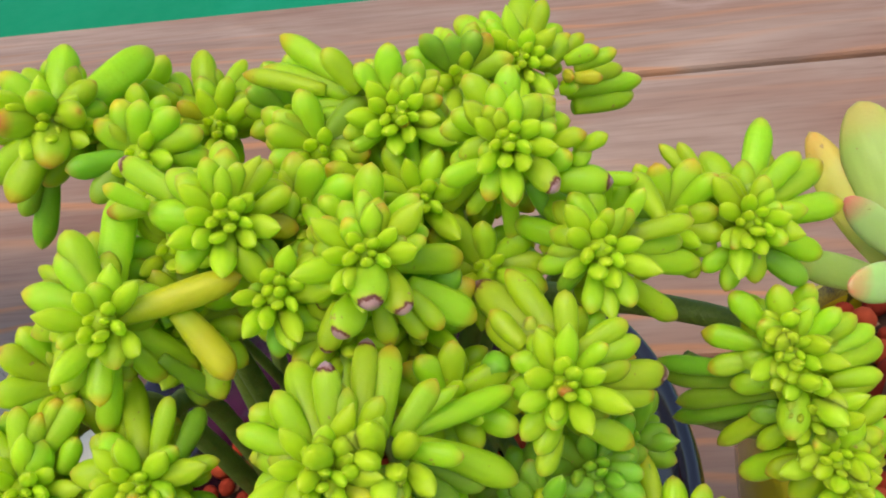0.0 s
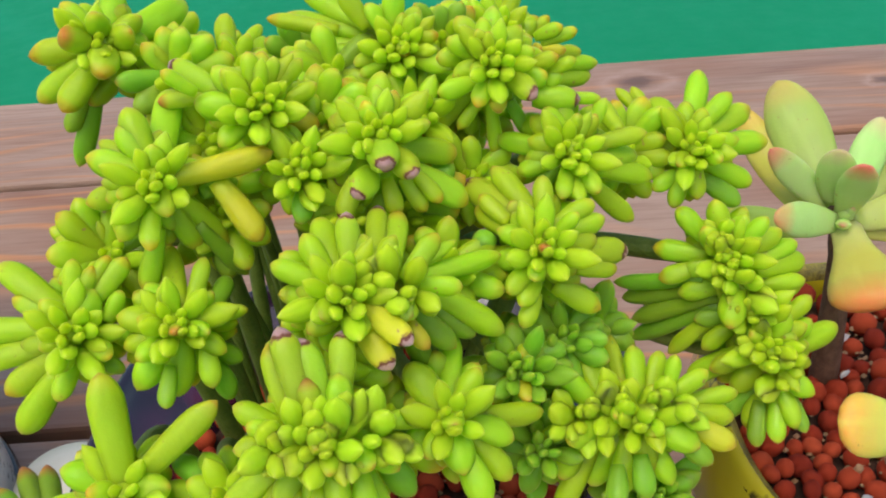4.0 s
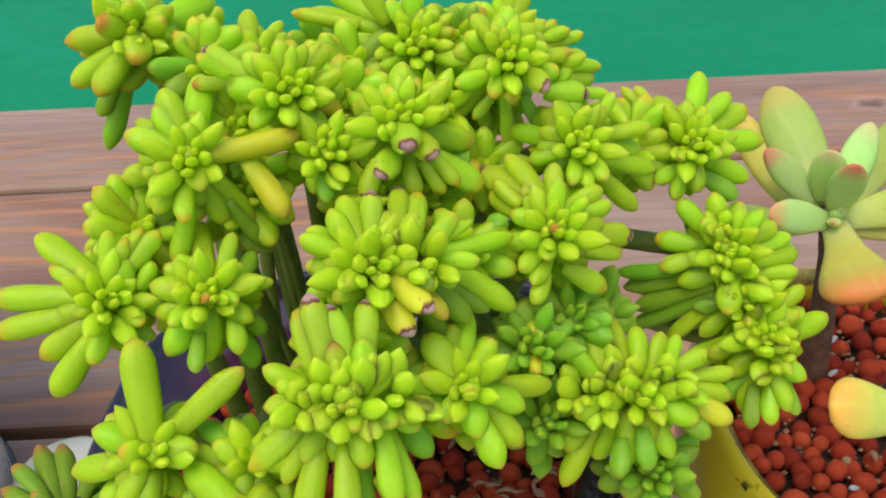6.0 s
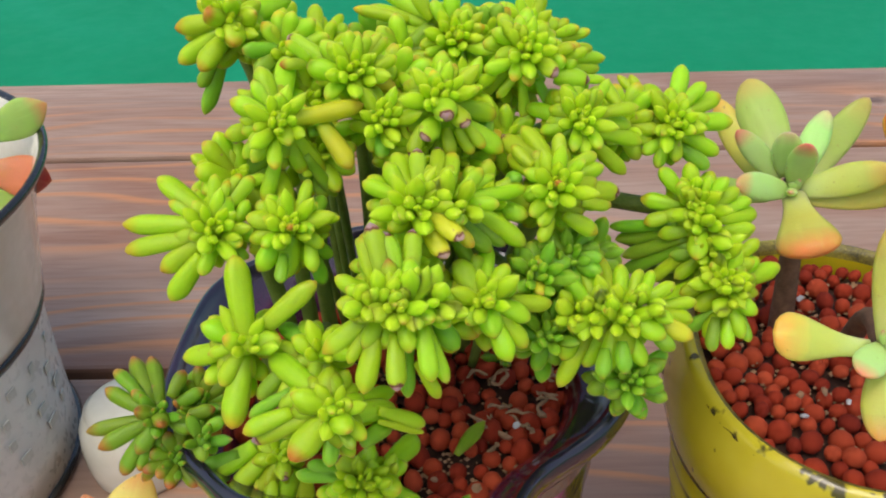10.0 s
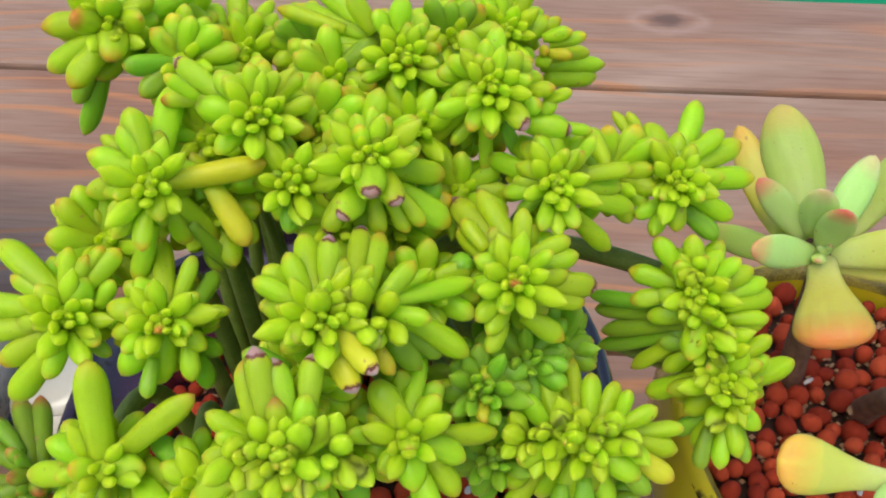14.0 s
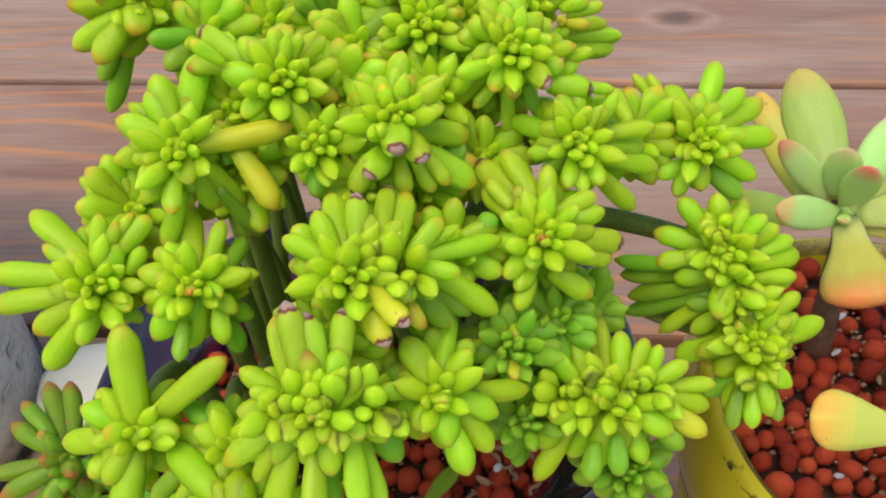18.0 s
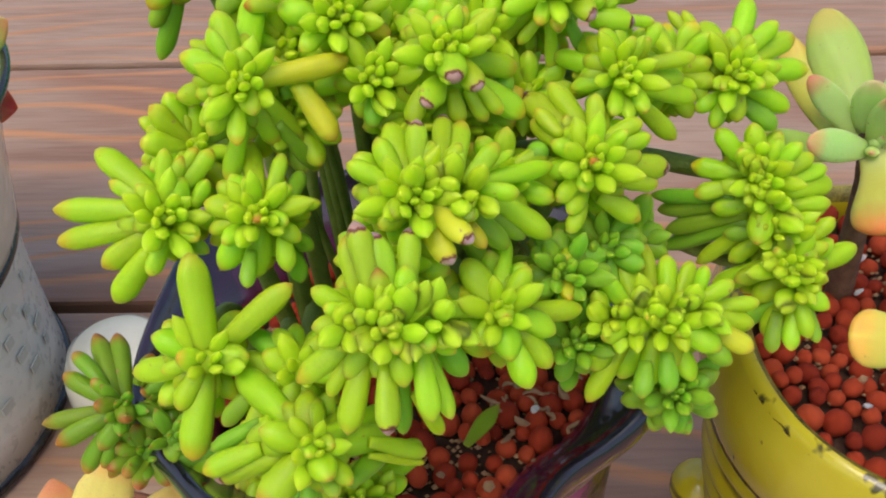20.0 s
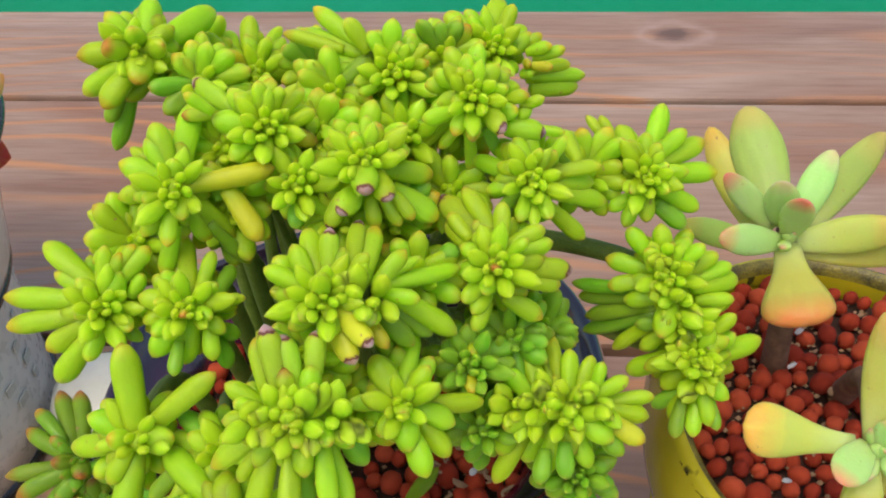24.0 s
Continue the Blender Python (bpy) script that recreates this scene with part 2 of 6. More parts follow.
    relief(nt, p, mix(nt, 0.3, fibre, stain), 0.3, 0.0014)
    return m


WOOD = wood_material()


def ground_material():
    m, nt, p = material("green_floor_coating", 0.6)
    a, b = speckle(nt, 1.1, 4, 0.6, distort=0.6), speckle(nt, 16, 4, 0.6)
    col = ramp(nt, a, [(0.3, (0.002, 0.235, 0.100)), (0.52, (0.002, 0.255, 0.112)), (0.70, (0.006, 0.290, 0.145))])
    col = mix(nt, ramp(nt, b, [(0.5, 0.0), (0.8, 0.25)]), col, (0.003, 0.24, 0.11))
    nt.links.new(col, p.inputs["Base Color"])
    nt.links.new(ramp(nt, b, [(0.3, 0.55), (0.7, 0.75)]), p.inputs["Roughness"])
    p.inputs["Specular IOR Level"].default_value = 0.2
    relief(nt, p, b, 0.15, 0.004)
    return m


def glaze_purple(body):
    m, nt, p = material("purple_black_relief_glaze" if body else "blue_black_lip_glaze", 0.26 if body else 0.08)
    a, b = speckle(nt, 44 if body else 24, 3, 0.5, distort=0.9), speckle(nt, 160, 3, 0.6)
    g = nt.nodes.new("ShaderNodeTexCoord")
    sp = nt.nodes.new("ShaderNodeSeparateXYZ")
    nt.links.new(g.outputs["Object"], sp.inputs[0])
    high = ramp(nt, calc(nt, "ADD", sp.outputs["Z"], calc(nt, "MULTIPLY", calc(nt, "SUBTRACT", a, 0.5), 0.03)), [(0.140, 0.0), (0.1475, 0.85)])
    col = ramp(nt, a, [(0.42, (0.007, 0.005, 0.010)), (0.46, (0.09, 0.014, 0.056)), (0.62, (0.30, 0.045, 0.17))] if body else [(0.38, (0.006, 0.005, 0.010)), (0.48, (0.040, 0.010, 0.030)), (0.64, (0.13, 0.022, 0.085))])
    col = mix(nt, high, col, (0.007, 0.007, 0.016))
    col = mix(nt, ramp(nt, b, [(0.55, 0.0), (0.75, 0.5)]), col, (0.010, 0.006, 0.014))
    nt.links.new(col, p.inputs["Base Color"])
    p.inputs["Coat Weight"].default_value, p.inputs["Coat Roughness"].default_value = 0.6 if body else 1.0, 0.07
    p.inputs["Specular IOR Level"].default_value = 0.35 if body else 0.5
    relief(nt, p, a, 0.9 if body else 0.4, 0.008)
    return m


def glaze_yellow(dark):
    m, nt, p = material("worn_yellow_rim" if dark else "yellow_glaze", 0.22)
    a, b = speckle(nt, 14, 4, 0.6), speckle(nt, 150, 2, 0.5, (1.0, 1.0, 0.6), 0.2)
    col = ramp(nt, a, [(0.3, (0.42, 0.335, 0.012)), (0.5, (0.56, 0.455, 0.014)), (0.72, (0.66, 0.56, 0.035))])
    crack = speckle(nt, 42, 4, 0.7, (1.0, 1.0, 0.7), 0.6)
    lo = 0.474 if dark else 0.486
    line = ramp(nt, crack, [(lo, 0.0), (0.497, 1.0), (0.503, 1.0), (1 - lo, 0.0)])
    gate = ramp(nt, speckle(nt, 22, 2, 0.5), [(0.44, 0.0), (0.52, 1.0)] if dark else [(0.80, 0.0), (0.84, 1.0)])
    col = mix(nt, calc(nt, "MULTIPLY", line, gate), col, (0.03, 0.022, 0.012))
    col = mix(nt, ramp(nt, b, [(0.58 if dark else 0.70, 0.0), (0.64 if dark else 0.74, 0.9)]), col, (0.04, 0.03, 0.015))
    if not dark:
        g = nt.nodes.new("ShaderNodeTexCoord")
        sp = nt.nodes.new("ShaderNodeSeparateXYZ")
        nt.links.new(g.outputs["Object"], sp.inputs[0])
        wavy = calc(nt, "ADD", sp.outputs["Z"], calc(nt, "MULTIPLY", calc(nt, "SUBTRACT", speckle(nt, 40, 3, 0.6), 0.5), 0.003))
        grooves = calc(nt, "FRACT", calc(nt, "MULTIPLY", calc(nt, "SUBTRACT", wavy, 0.0165), 1 / 0.0145))
        inside = calc(nt, "MULTIPLY", ramp(nt, grooves, [(0.0, 1.0), (0.06, 0.9), (0.14, 0.0), (0.86, 0.0), (0.94, 0.9), (1.0, 1.0)]), calc(nt, "LESS_THAN", sp.outputs["Z"], 0.0975))
        col = mix(nt, calc(nt, "MULTIPLY", inside, ramp(nt, a, [(0.40, 0.4), (0.52, 0.95)])), col, (0.06, 0.036, 0.010))
    nt.links.new(col, p.inputs["Base Color"])
    p.inputs["Coat Weight"].default_value, p.inputs["Coat Roughness"].default_value = 0.5, 0.08
    relief(nt, p, mix(nt, 0.4, a, b), 0.2, 0.002)
    return m


def plain(name, dark, light, scale, rough=0.5, bump=0.2, depth=0.001, coat=0.0):
    m, nt, p = material(name, rough)
    a, b = speckle(nt, scale, 4, 0.6), speckle(nt, scale * 9, 2, 0.5)
    col = ramp(nt, mix(nt, 0.35, a, b), [(0.32, dark), (0.68, light)])
    nt.links.new(col, p.inputs["Base Color"])
    nt.links.new(ramp(nt, b, [(0.3, max(0.03, rough - 0.08)), (0.7, rough + 0.1)]), p.inputs["Roughness"])
    relief(nt, p, b, bump, depth)
    p.inputs["Coat Weight"].default_value = coat
    return m


def pellet_material():
    m, nt, p = material("red_clay", 0.9)
    rnd = nt.nodes.new("ShaderNodeObjectInfo").outputs["Random"]
    a = speckle(nt, 500, 3, 0.6)
    col = ramp(nt, rnd, [(0.0, (0.25, 0.026, 0.011)), (0.5, (0.42, 0.048, 0.017)), (1.0, (0.56, 0.088, 0.032))])
    col = mix(nt, ramp(nt, a, [(0.5, 0.0), (0.75, 0.45)]), col, (0.13, 0.022, 0.012))
    nt.links.new(col, p.inputs["Base Color"])
    p.inputs["Specular IOR Level"].default_value = 0.2
    relief(nt, p, a, 0.35, 0.0006)
    return m


GROUND, PURPLE, YELLOW, YELLOW_RIM, CLAY = ground_material(), glaze_purple(False), glaze_yellow(False), glaze_yellow(True), pellet_material()
PURPLE_BODY = glaze_purple(True)
WORN = plain("worn_black_glaze", (0.012, 0.010, 0.006), (0.36, 0.29, 0.030), 130, 0.4, 0.4, 0.0008)
GROOVE = plain("brown_glaze_line", (0.045, 0.022, 0.006), (0.16, 0.10, 0.012), 60, 0.3, 0.2, 0.0004)
SOIL = plain("dark_soil", (0.03, 0.014, 0.009), (0.11, 0.050, 0.030), 300, 0.9, 0.5, 0.002)
CREAM = plain("cream_enamel", (0.70, 0.68, 0.53), (0.80, 0.78, 0.66), 18, 0.16, 0.05, 0.0006, 0.5)
GREYENAMEL = plain("grey_white_enamel", (0.70, 0.72, 0.64), (0.82, 0.82, 0.74), 22, 0.3, 0.2, 0.001, 0.3)
BLACKENAMEL = plain("black_enamel_edge", (0.006, 0.006, 0.007), (0.02, 0.02, 0.02), 60, 0.2, 0.05, 0.0004, 0.4)
GILT = plain("faded_gilt_lettering", (0.50, 0.51, 0.42), (0.64, 0.65, 0.57), 120, 0.5)
STEM = plain("green_stem", (0.13, 0.20, 0.022), (0.24, 0.32, 0.05), 160, 0.5, 0.4, 0.001)
BARK = plain("brown_stem_bark", (0.11, 0.050, 0.028), (0.28, 0.145, 0.08), 220, 0.75, 0.6, 0.0015)
ROOT = plain("dry_root", (0.26, 0.13, 0.055), (0.50, 0.31, 0.16), 300, 0.8, 0.3, 0.0005)
CHIP = plain("tan_stone_chip", (0.30, 0.15, 0.06), (0.52, 0.33, 0.18), 260, 0.8, 0.4, 0.0006)
PERLITE = plain("white_perlite", (0.62, 0.60, 0.56), (0.82, 0.80, 0.76), 400, 0.85, 0.5, 0.0005)
TERRACOTTA = plain("brown_terracotta", (0.20, 0.075, 0.035), (0.30, 0.12, 0.06), 60, 0.8, 0.3, 0.001)


# ---- builders ----
def mesh_of(name, verts, faces, mat, uvs=None, smooth=True):
    me = bpy.data.meshes.new(name)
    me.from_pydata([tuple(v) for v in verts], [], faces)
    me.materials.append(mat)
    if smooth:
        me.polygons.foreach_set("use_smooth", [True] * len(me.polygons))
    if uvs is not None:
        layer = me.uv_layers.new(name="UVMap")
        index = np.empty(len(me.loops), dtype=np.int32)
        me.loops.foreach_get("vertex_index", index)
        layer.data.foreach_set("uv", np.asarray(uvs, dtype=np.float32)[index].ravel())
    return me


def part(name, me, parent, label=""):
    ob = new(name, me)
    ob.parent = parent
    return tagged(ob, label)


def thing(name, label, category, at=(0, 0, 0), group="", kind=""):
    ob = new(name)
    ob.location = at
    ob.empty_display_size = 0.01
    return tagged(ob, label, category, group, kind)


def lathe(name, profile, mat, segments=96, shape=None, closed=False, capped=False):
    """A turned form: profile of (radius, height); shape(angle, radius, height, step) may bend each ring."""
    verts, faces = [], []
    for k, (r, z) in enumerate(profile):
        for i in range(segments):
            a = 2 * math.pi * i / segments
            rr, zz = shape(a, r, z, k) if shape else (r, z)
            verts.append((rr * math.cos(a), rr * math.sin(a), zz))
    for k in range(len(profile) - 1):
        for i in range(segments):
            j = (i + 1) % segments
            faces.append((k * segments + i, k * segments + j, (k + 1) * segments + j, (k + 1) * segments + i))
    if capped or closed:
        faces.append(tuple(range(segments))[::-1])
    if closed:
        n = (len(profile) - 1) * segments
        faces.append(tuple(range(n, n + segments)))
    return mesh_of(name, verts, faces, mat)


def leaf_form(length, width, bend, flat, broad, rng, rings=11, sides=10):
    """Vertices, faces and uvs of one fleshy leaf that grows along +y, its upper side to +z."""
    verts, uvs, faces = [], [], []
    pointed = broad == "pointed"
    if broad:
        top, foot, rise, blunt = (0.60, 0.42, 1.2, 0.85) if pointed else (0.80, 0.40, 3.0, 0.50) if broad == "spoon" else (0.50, 0.7, 1.0, 0.95) if broad == "bud" else (0.55, 0.5, 1.0, 0.56)
    else:
        top, foot, rise, blunt = min(0.72, max(0.40, 1 - 0.72 * width / max(length, 1e-6))), rng.uniform(0.56, 0.70), 1.0, rng.uniform(0.56, 0.76)
    ridge, phase = (0.0, 0.0) if broad else (rng.uniform(0.035, 0.075), rng.uniform(0, 6.28))
    lop, twist = rng.uniform(-0.05, 0.05), rng.uniform(-0.25, 0.25)
    for k in range(rings):
        s = k / (rings - 1)
        s = s * (1.6 - 0.6 * s)
        if s < top:
            r = foot + (1 - foot) * math.sin(math.pi / 2 * s / top) ** rise
        else:
            u = (s - top) / (1 - top)
            r = max(0.0, 1 - u ** (1.7 if pointed else 1.9)) ** blunt + 0.5 * max(0.0, u - 0.9) * (1 - u)
        r = max(r, 0.012) * width / 2
        for i in range(sides):
            a = 2 * math.pi * i / sides + twist * s
            q = r * (1 + ridge * math.cos(3 * a + phase))
            verts.append((q * math.cos(a) + lop * length * s * s, s * length, q * flat * math.sin(a) * (1.0 if math.sin(a) < 0 else 0.86) + bend * length * s * s))
            uvs.append((i / sides, s))
    for k in range(rings - 1):
        for i in range(sides):
            j = (i + 1) % sides
            faces.append((k * sides + i, k * sides + j, (k + 1) * sides + j, (k + 1) * sides + i))
    faces.append(tuple(range(sides))[::-1])
    faces.append(tuple(range((rings - 1) * sides, rings * sides)))
    return verts, faces, uvs


def facing(x, y, z):
    """The turn of a shoot at that place: it leans out of the pot, towards the light in front."""
    back = (Vector((0.029, 0.041, 0.364)) - Vector((x, y, z))).normalized()
    side = Vector((0, 0, 1)).cross(back).normalized()
    return Matrix((side, back.cross(side), back)).transposed()


def direction(azimuth, lift):
    a, e = radians(azimuth), radians(lift)
    return Vector((math.cos(e) * math.cos(a), math.cos(e) * math.sin(a), math.sin(e)))


def leaf_turn(d):
    up = Vector((0, 0, 1)) if abs(d.z) < 0.93 else Vector((0, 1, 0))
    n = (up - d * up.dot(d)).normalized()
    return Matrix((d.cross(n), d, n)).transposed()


LEAF_SHAPE = {"cream": "pointed", "rose": "pointed", "aqua": "pointed", "aqua2": "pointed", "pink": "pointed", "coral": "pointed", "teal": "pointed", "spoon": "spoon"}


def rosette(x, y, z, hearts, kind="", lean=0.0, rise=0.25):
    """A leafy shoot: its core, and the small leaves at its heart in a spiral, as one mesh; lean and rise tip the heart sideways and up."""
    rng = random.Random(int(abs(x * 7919 + y * 104729 + z * 1299709) * 1000))
    turn = facing(x, y, z).to_4x4()
    turn.translation = (x, y, z)
    core = lathe("rosette", [(0.0006, -0.0085), (0.0021, -0.008), (0.0026, -0.004), (0.0022, -0.001), (0.0008, 0.0006)], HEART.get(kind, HEART[""]), 10, closed=True)
    ob = part("rosette", core, plant)
    ob.matrix_parent_inverse = Matrix.Translation(-Vector(plant.location))
    ob.matrix_basis = turn
    verts, faces, uvs = [], [], []
    fleshy = kind in ("", "deep", "bronze")
    count = int(hearts * 0.8) + 4 if fleshy else hearts
    tip_to = Vector((0, 0, 1)).rotation_difference(Vector((lean, rise, 1.0)).normalized())
    for i in range(count):
        q = (i + 0.5) / count
        az = i * 137.5 + rng.uniform(-14, 14)
        d = tip_to @ direction(az, 82 - 62 * q + rng.uniform(-7, 7))
        size = (1.9 + 2.4 * q + rng.uniform(-0.3, 0.5)) * 0.001
        v, f, u = leaf_form(size * rng.uniform(1.6, 2.3), size * rng.uniform(0.85, 1.0), 0.14, 0.75, "bud", rng, 9, 8)
        spread = 0.00070 * math.sqrt(count) * math.sqrt(q)
        foot = tip_to @ Vector((spread * math.cos(radians(az)), spread * math.sin(radians(az)), -0.0008 - 0.0024 * q))
        t = leaf_turn(d)
        n = len(verts)
        verts += [foot + t @ Vector(p) for p in v]
        faces += [tuple(n + k for k in face) for face in f]
        uvs += u
    tagged(part("heart_leaves", mesh_of("heart_leaves", verts, faces, HEART[kind], uvs), ob), kind="stuff")
    if kind in ("", "deep"):
        for i in range(18):
            low = i >= 10
            az = i * 137.5 + rng.uniform(-15, 15)
            leaf(ob, math.cos(radians(az)), math.sin(radians(az)), rng.uniform(-15, -11) if low else rng.uniform(-8, -5), az, rng.uniform(-8, 18) if low else rng.uniform(-25, 0),
                 rng.uniform(8, 11) if low else rng.uniform(6.5, 9.0), rng.uniform(3.8, 5.0), kind)
    return ob


def leaf(shoot, x, y, z, azimuth, lift, length, width, kind="", broad=False):
    """One leaf of a shoot, in millimetres and degrees of the shoot's own frame."""
    rng = random.Random(int(abs(x * 31 + y * 57 + azimuth * 7 + length * 13) * 100))
    tip = Vector((x, y, z)) + direction(azimuth, lift) * length
    x, y, z = Vector((x, y, z)).lerp(Vector((0, 0, min(-4.0, z))), (0.55 if math.hypot(x, y) < 8 else 0.3) if not broad else 0.4)
    d = tip - Vector((x, y, z))
    length = d.length
    d.normalize()
    if broad is True:
        broad = LEAF_SHAPE.get(kind, "oval")
    flat = {"pointed": 0.24, "oval": 0.42, "spoon": 0.45}[broad] if broad else rng.uniform(0.78, 0.92)
    bend = rng.uniform(0.02, 0.12) if broad else rng.uniform(-0.02, 0.10)
    v, f, u = leaf_form(length * 0.001 * 1.03, width * 0.001 * (1.12 if broad == "pointed" else 1.0), bend, flat, broad, rng, 15 if broad else 12, 16 if broad else 12)
    ob = part("leaf", mesh_of("leaf", v, f, LEAF[kind], u), shoot)
    m = leaf_turn(d).to_4x4()
    m.translation = (x * 0.001, y * 0.001, z * 0.001)
    ob.matrix_basis = m
    return ob


def crest(shoot, x0, y0, x1, y1, count=22, kind=""):
    """Small leaves crowded along the crest of a fasciated shoot, from one end to the other, as one mesh."""
    rng = random.Random(int(abs(x0 * 97 + y1 * 41 + x1 * 13) * 100) + count)
    verts, faces, uvs = [], [], []
    along = Vector((x1 - x0, y1 - y0, 0)).normalized()
    across = Vector((-along.y, along.x, 0))
    count = int(count * 0.75)
    for i in range(count):
        q = (i + rng.random()) / count
        side = rng.uniform(-1, 1)
        foot = Vector((x0, y0, 0)).lerp(Vector((x1, y1, 0)), q) + across * side * 2.0 + Vector((0, 0, -1.2 - 1.8 * abs(side) + rng.uniform(-0.5, 0.4)))
        d = (across * side * 1.3 + along * (q - 0.5) * 1.1 + Vector((rng.uniform(-0.25, 0.25), rng.uniform(-0.25, 0.25), 0.9))).normalized()
        size = rng.uniform(2.9, 4.5) + 0.8 * abs(side)
        v, f, u = leaf_form(size * rng.uniform(1.2, 1.9) * 0.001, size * rng.uniform(0.8, 1.0) * 0.001, 0.1, 0.85, "bud", rng, 9, 8)
        t, n = leaf_turn(d), len(verts)
        verts += [foot * 0.001 + t @ Vector(p) for p in v]
        faces += [tuple(n + k for k in face) for face in f]
        uvs += u
    tagged(part("crest_leaves", mesh_of("crest_leaves", verts, faces, HEART[kind], uvs), shoot), kind="stuff")


def tube(name, points, radii, mat, sides=9):
    """A bent stem through the points, with a radius at each, rounded by a smooth curve between them."""
    pts = [Vector(p) for p in points]
    dense, dr = [], []
    for i in range(len(pts) - 1):
        p0, p1, p2, p3 = pts[max(i - 1, 0)], pts[i], pts[i + 1], pts[min(i + 2, len(pts) - 1)]
        for k in range(7):
            t = k / 7
            dense.append(0.5 * (2 * p1 + (p2 - p0) * t + (2 * p0 - 5 * p1 + 4 * p2 - p3) * t * t + (3 * p1 - p0 - 3 * p2 + p3) * t ** 3))
            dr.append((radii[i] * (1 - t) + radii[i + 1] * t) * (1 + 0.10 * noise.noise(dense[-1] * 260)))
    dense.append(pts[-1]), dr.append(radii[-1])
    verts, faces = [], []
    for i, c in enumerate(dense):
        d = (dense[min(i + 1, len(dense) - 1)] - dense[max(i - 1, 0)]).normalized()
        a = d.orthogonal().normalized()
        b = d.cross(a)
        for k in range(sides):
            w = 2 * math.pi * k / sides
            verts.append(c + (a * math.cos(w) + b * math.sin(w)) * dr[i])
    for i in range(len(dense) - 1):
        ref = verts[i * sides] - dense[i]
        off = max(range(sides), key=lambda k: (verts[(i + 1) * sides + k] - dense[i + 1]).dot(ref))
        for k in range(sides):
            j = (k + 1) % sides
            faces.append((i * sides + k, i * sides + j, (i + 1) * sides + (j + off) % sides, (i + 1) * sides + (k + off) % sides))
    faces.append(tuple(range(sides))[::-1])
    faces.append(tuple(range((len(dense) - 1) * sides, len(dense) * sides)))
    return mesh_of(name, verts, faces, mat)


def stem(foot, shoot, width, mat=None):
    """A stem from the plant's foot to the back of a shoot, under the plant."""
    m = shoot.matrix_basis
    tip, back = m @ Vector((0, 0, -0.004)), m @ Vector((0, 0, -0.022))
    base = Vector(plant.location)
    foot = Vector(foot)
    mid = Vector((foot.x + 0.45 * (back.x - foot.x), foot.y + 0.45 * (back.y - foot.y), foot.z + 0.78 * (back.z - foot.z)))
    part("stem", tube("stem", [p - base for p in (foot, mid, back, tip)], [width * 1.05, width * 0.8, width * 0.7, width * 0.7], mat or STEM), plant)


def pellet_meshes():
    out = []
    for k in range(5):
        bm = bmesh.new()
        bmesh.ops.create_icosphere(bm, subdivisions=2, radius=1.0)
        for v in bm.verts:
            v.co *= 1 + 0.10 * noise.noise(v.co * 1.3 + Vector((k * 5.0, 0, 0)))
            v.co.z *= 0.92
        me = bpy.data.meshes.new("pellet")
        bm.to_mesh(me), bm.free()
        me.materials.append(CLAY)
        me.polygons.foreach_set("use_smooth", [True] * len(me.polygons))
        out.append(me)
    return out


PELLETS = pellet_meshes()


def pellet_bed(centre, level, radius_at, seed, near):
    """Clay pellets lying in a pot: a packed layer over dark soil. near: those with a smaller y are parts."""
    rng = random.Random(seed)
    bed = thing("clay_pellets", "layer of round red clay pellets filling the pot", "clay pellets", (centre[0], centre[1], level), kind="")
    ring = [(0.0005, -0.0045), (0.6, -0.004), (1.0, -0.005)]
    soil = lathe("soil", [(max(r, 0.001), z) for r, z in ring], SOIL, 64, lambda a, r, z, k: ((r * (radius_at(a) - 0.002)) if k else r, z))
    part("soil", soil, bed, "dark damp soil")
    placed = []
    for _ in range(9000):
        a, q = rng.uniform(0, 2 * math.pi), math.sqrt(rng.random())
        r = rng.choice((0.0028, 0.0033, 0.0037, 0.0040, 0.0044))
        rad = q * (radius_at(a) - r * 0.8)
        p = Vector((rad * math.cos(a), rad * math.sin(a), 0))
        if all((p - o).length > (r + s) * 0.79 for o, s in placed):
            placed.append((p, r))
    placed.sort(key=lambda t: t[0].y)
    rest_v, rest_f = [], []
    for i, (p, r) in enumerate(placed):
        z = rng.uniform(-0.0018, 0.0018)
        m = Matrix.Translation((p.x, p.y, z)) @ Euler((rng.uniform(0, 6), rng.uniform(0, 6), rng.uniform(0, 6))).to_matrix().to_4x4() @ Matrix.Diagonal((r, r * rng.uniform(0.9, 1.05), r * rng.uniform(0.88, 1.0), 1))
        me = PELLETS[i % 5]
        if i < near:
            ob = part("pellet", me, bed)
            ob.matrix_basis = m
        else:
            n = len(rest_v)
            rest_v += [m @ v.co for v in me.vertices]
            rest_f += [tuple(n + k for k in f.vertices) for f in me.polygons]
    if rest_v:
        tagged(part("far_pellets", mesh_of("far_pellets", rest_v, rest_f, CLAY), bed), kind="stuff")
    return bed


# ---- the setting ----
def ground():
    s = 60.0
    me = mesh_of("ground", [(-s, -s, 0), (s, -s, 0), (s, s, 0), (-s, s, 0)], [(0, 1, 2, 3)], GROUND, smooth=False)
    ob = new("ground", me)
    ob.location = (0, 0, -0.46)
    tagged(ob, "smooth green coated floor, faintly mottled", "ground", kind="structure")


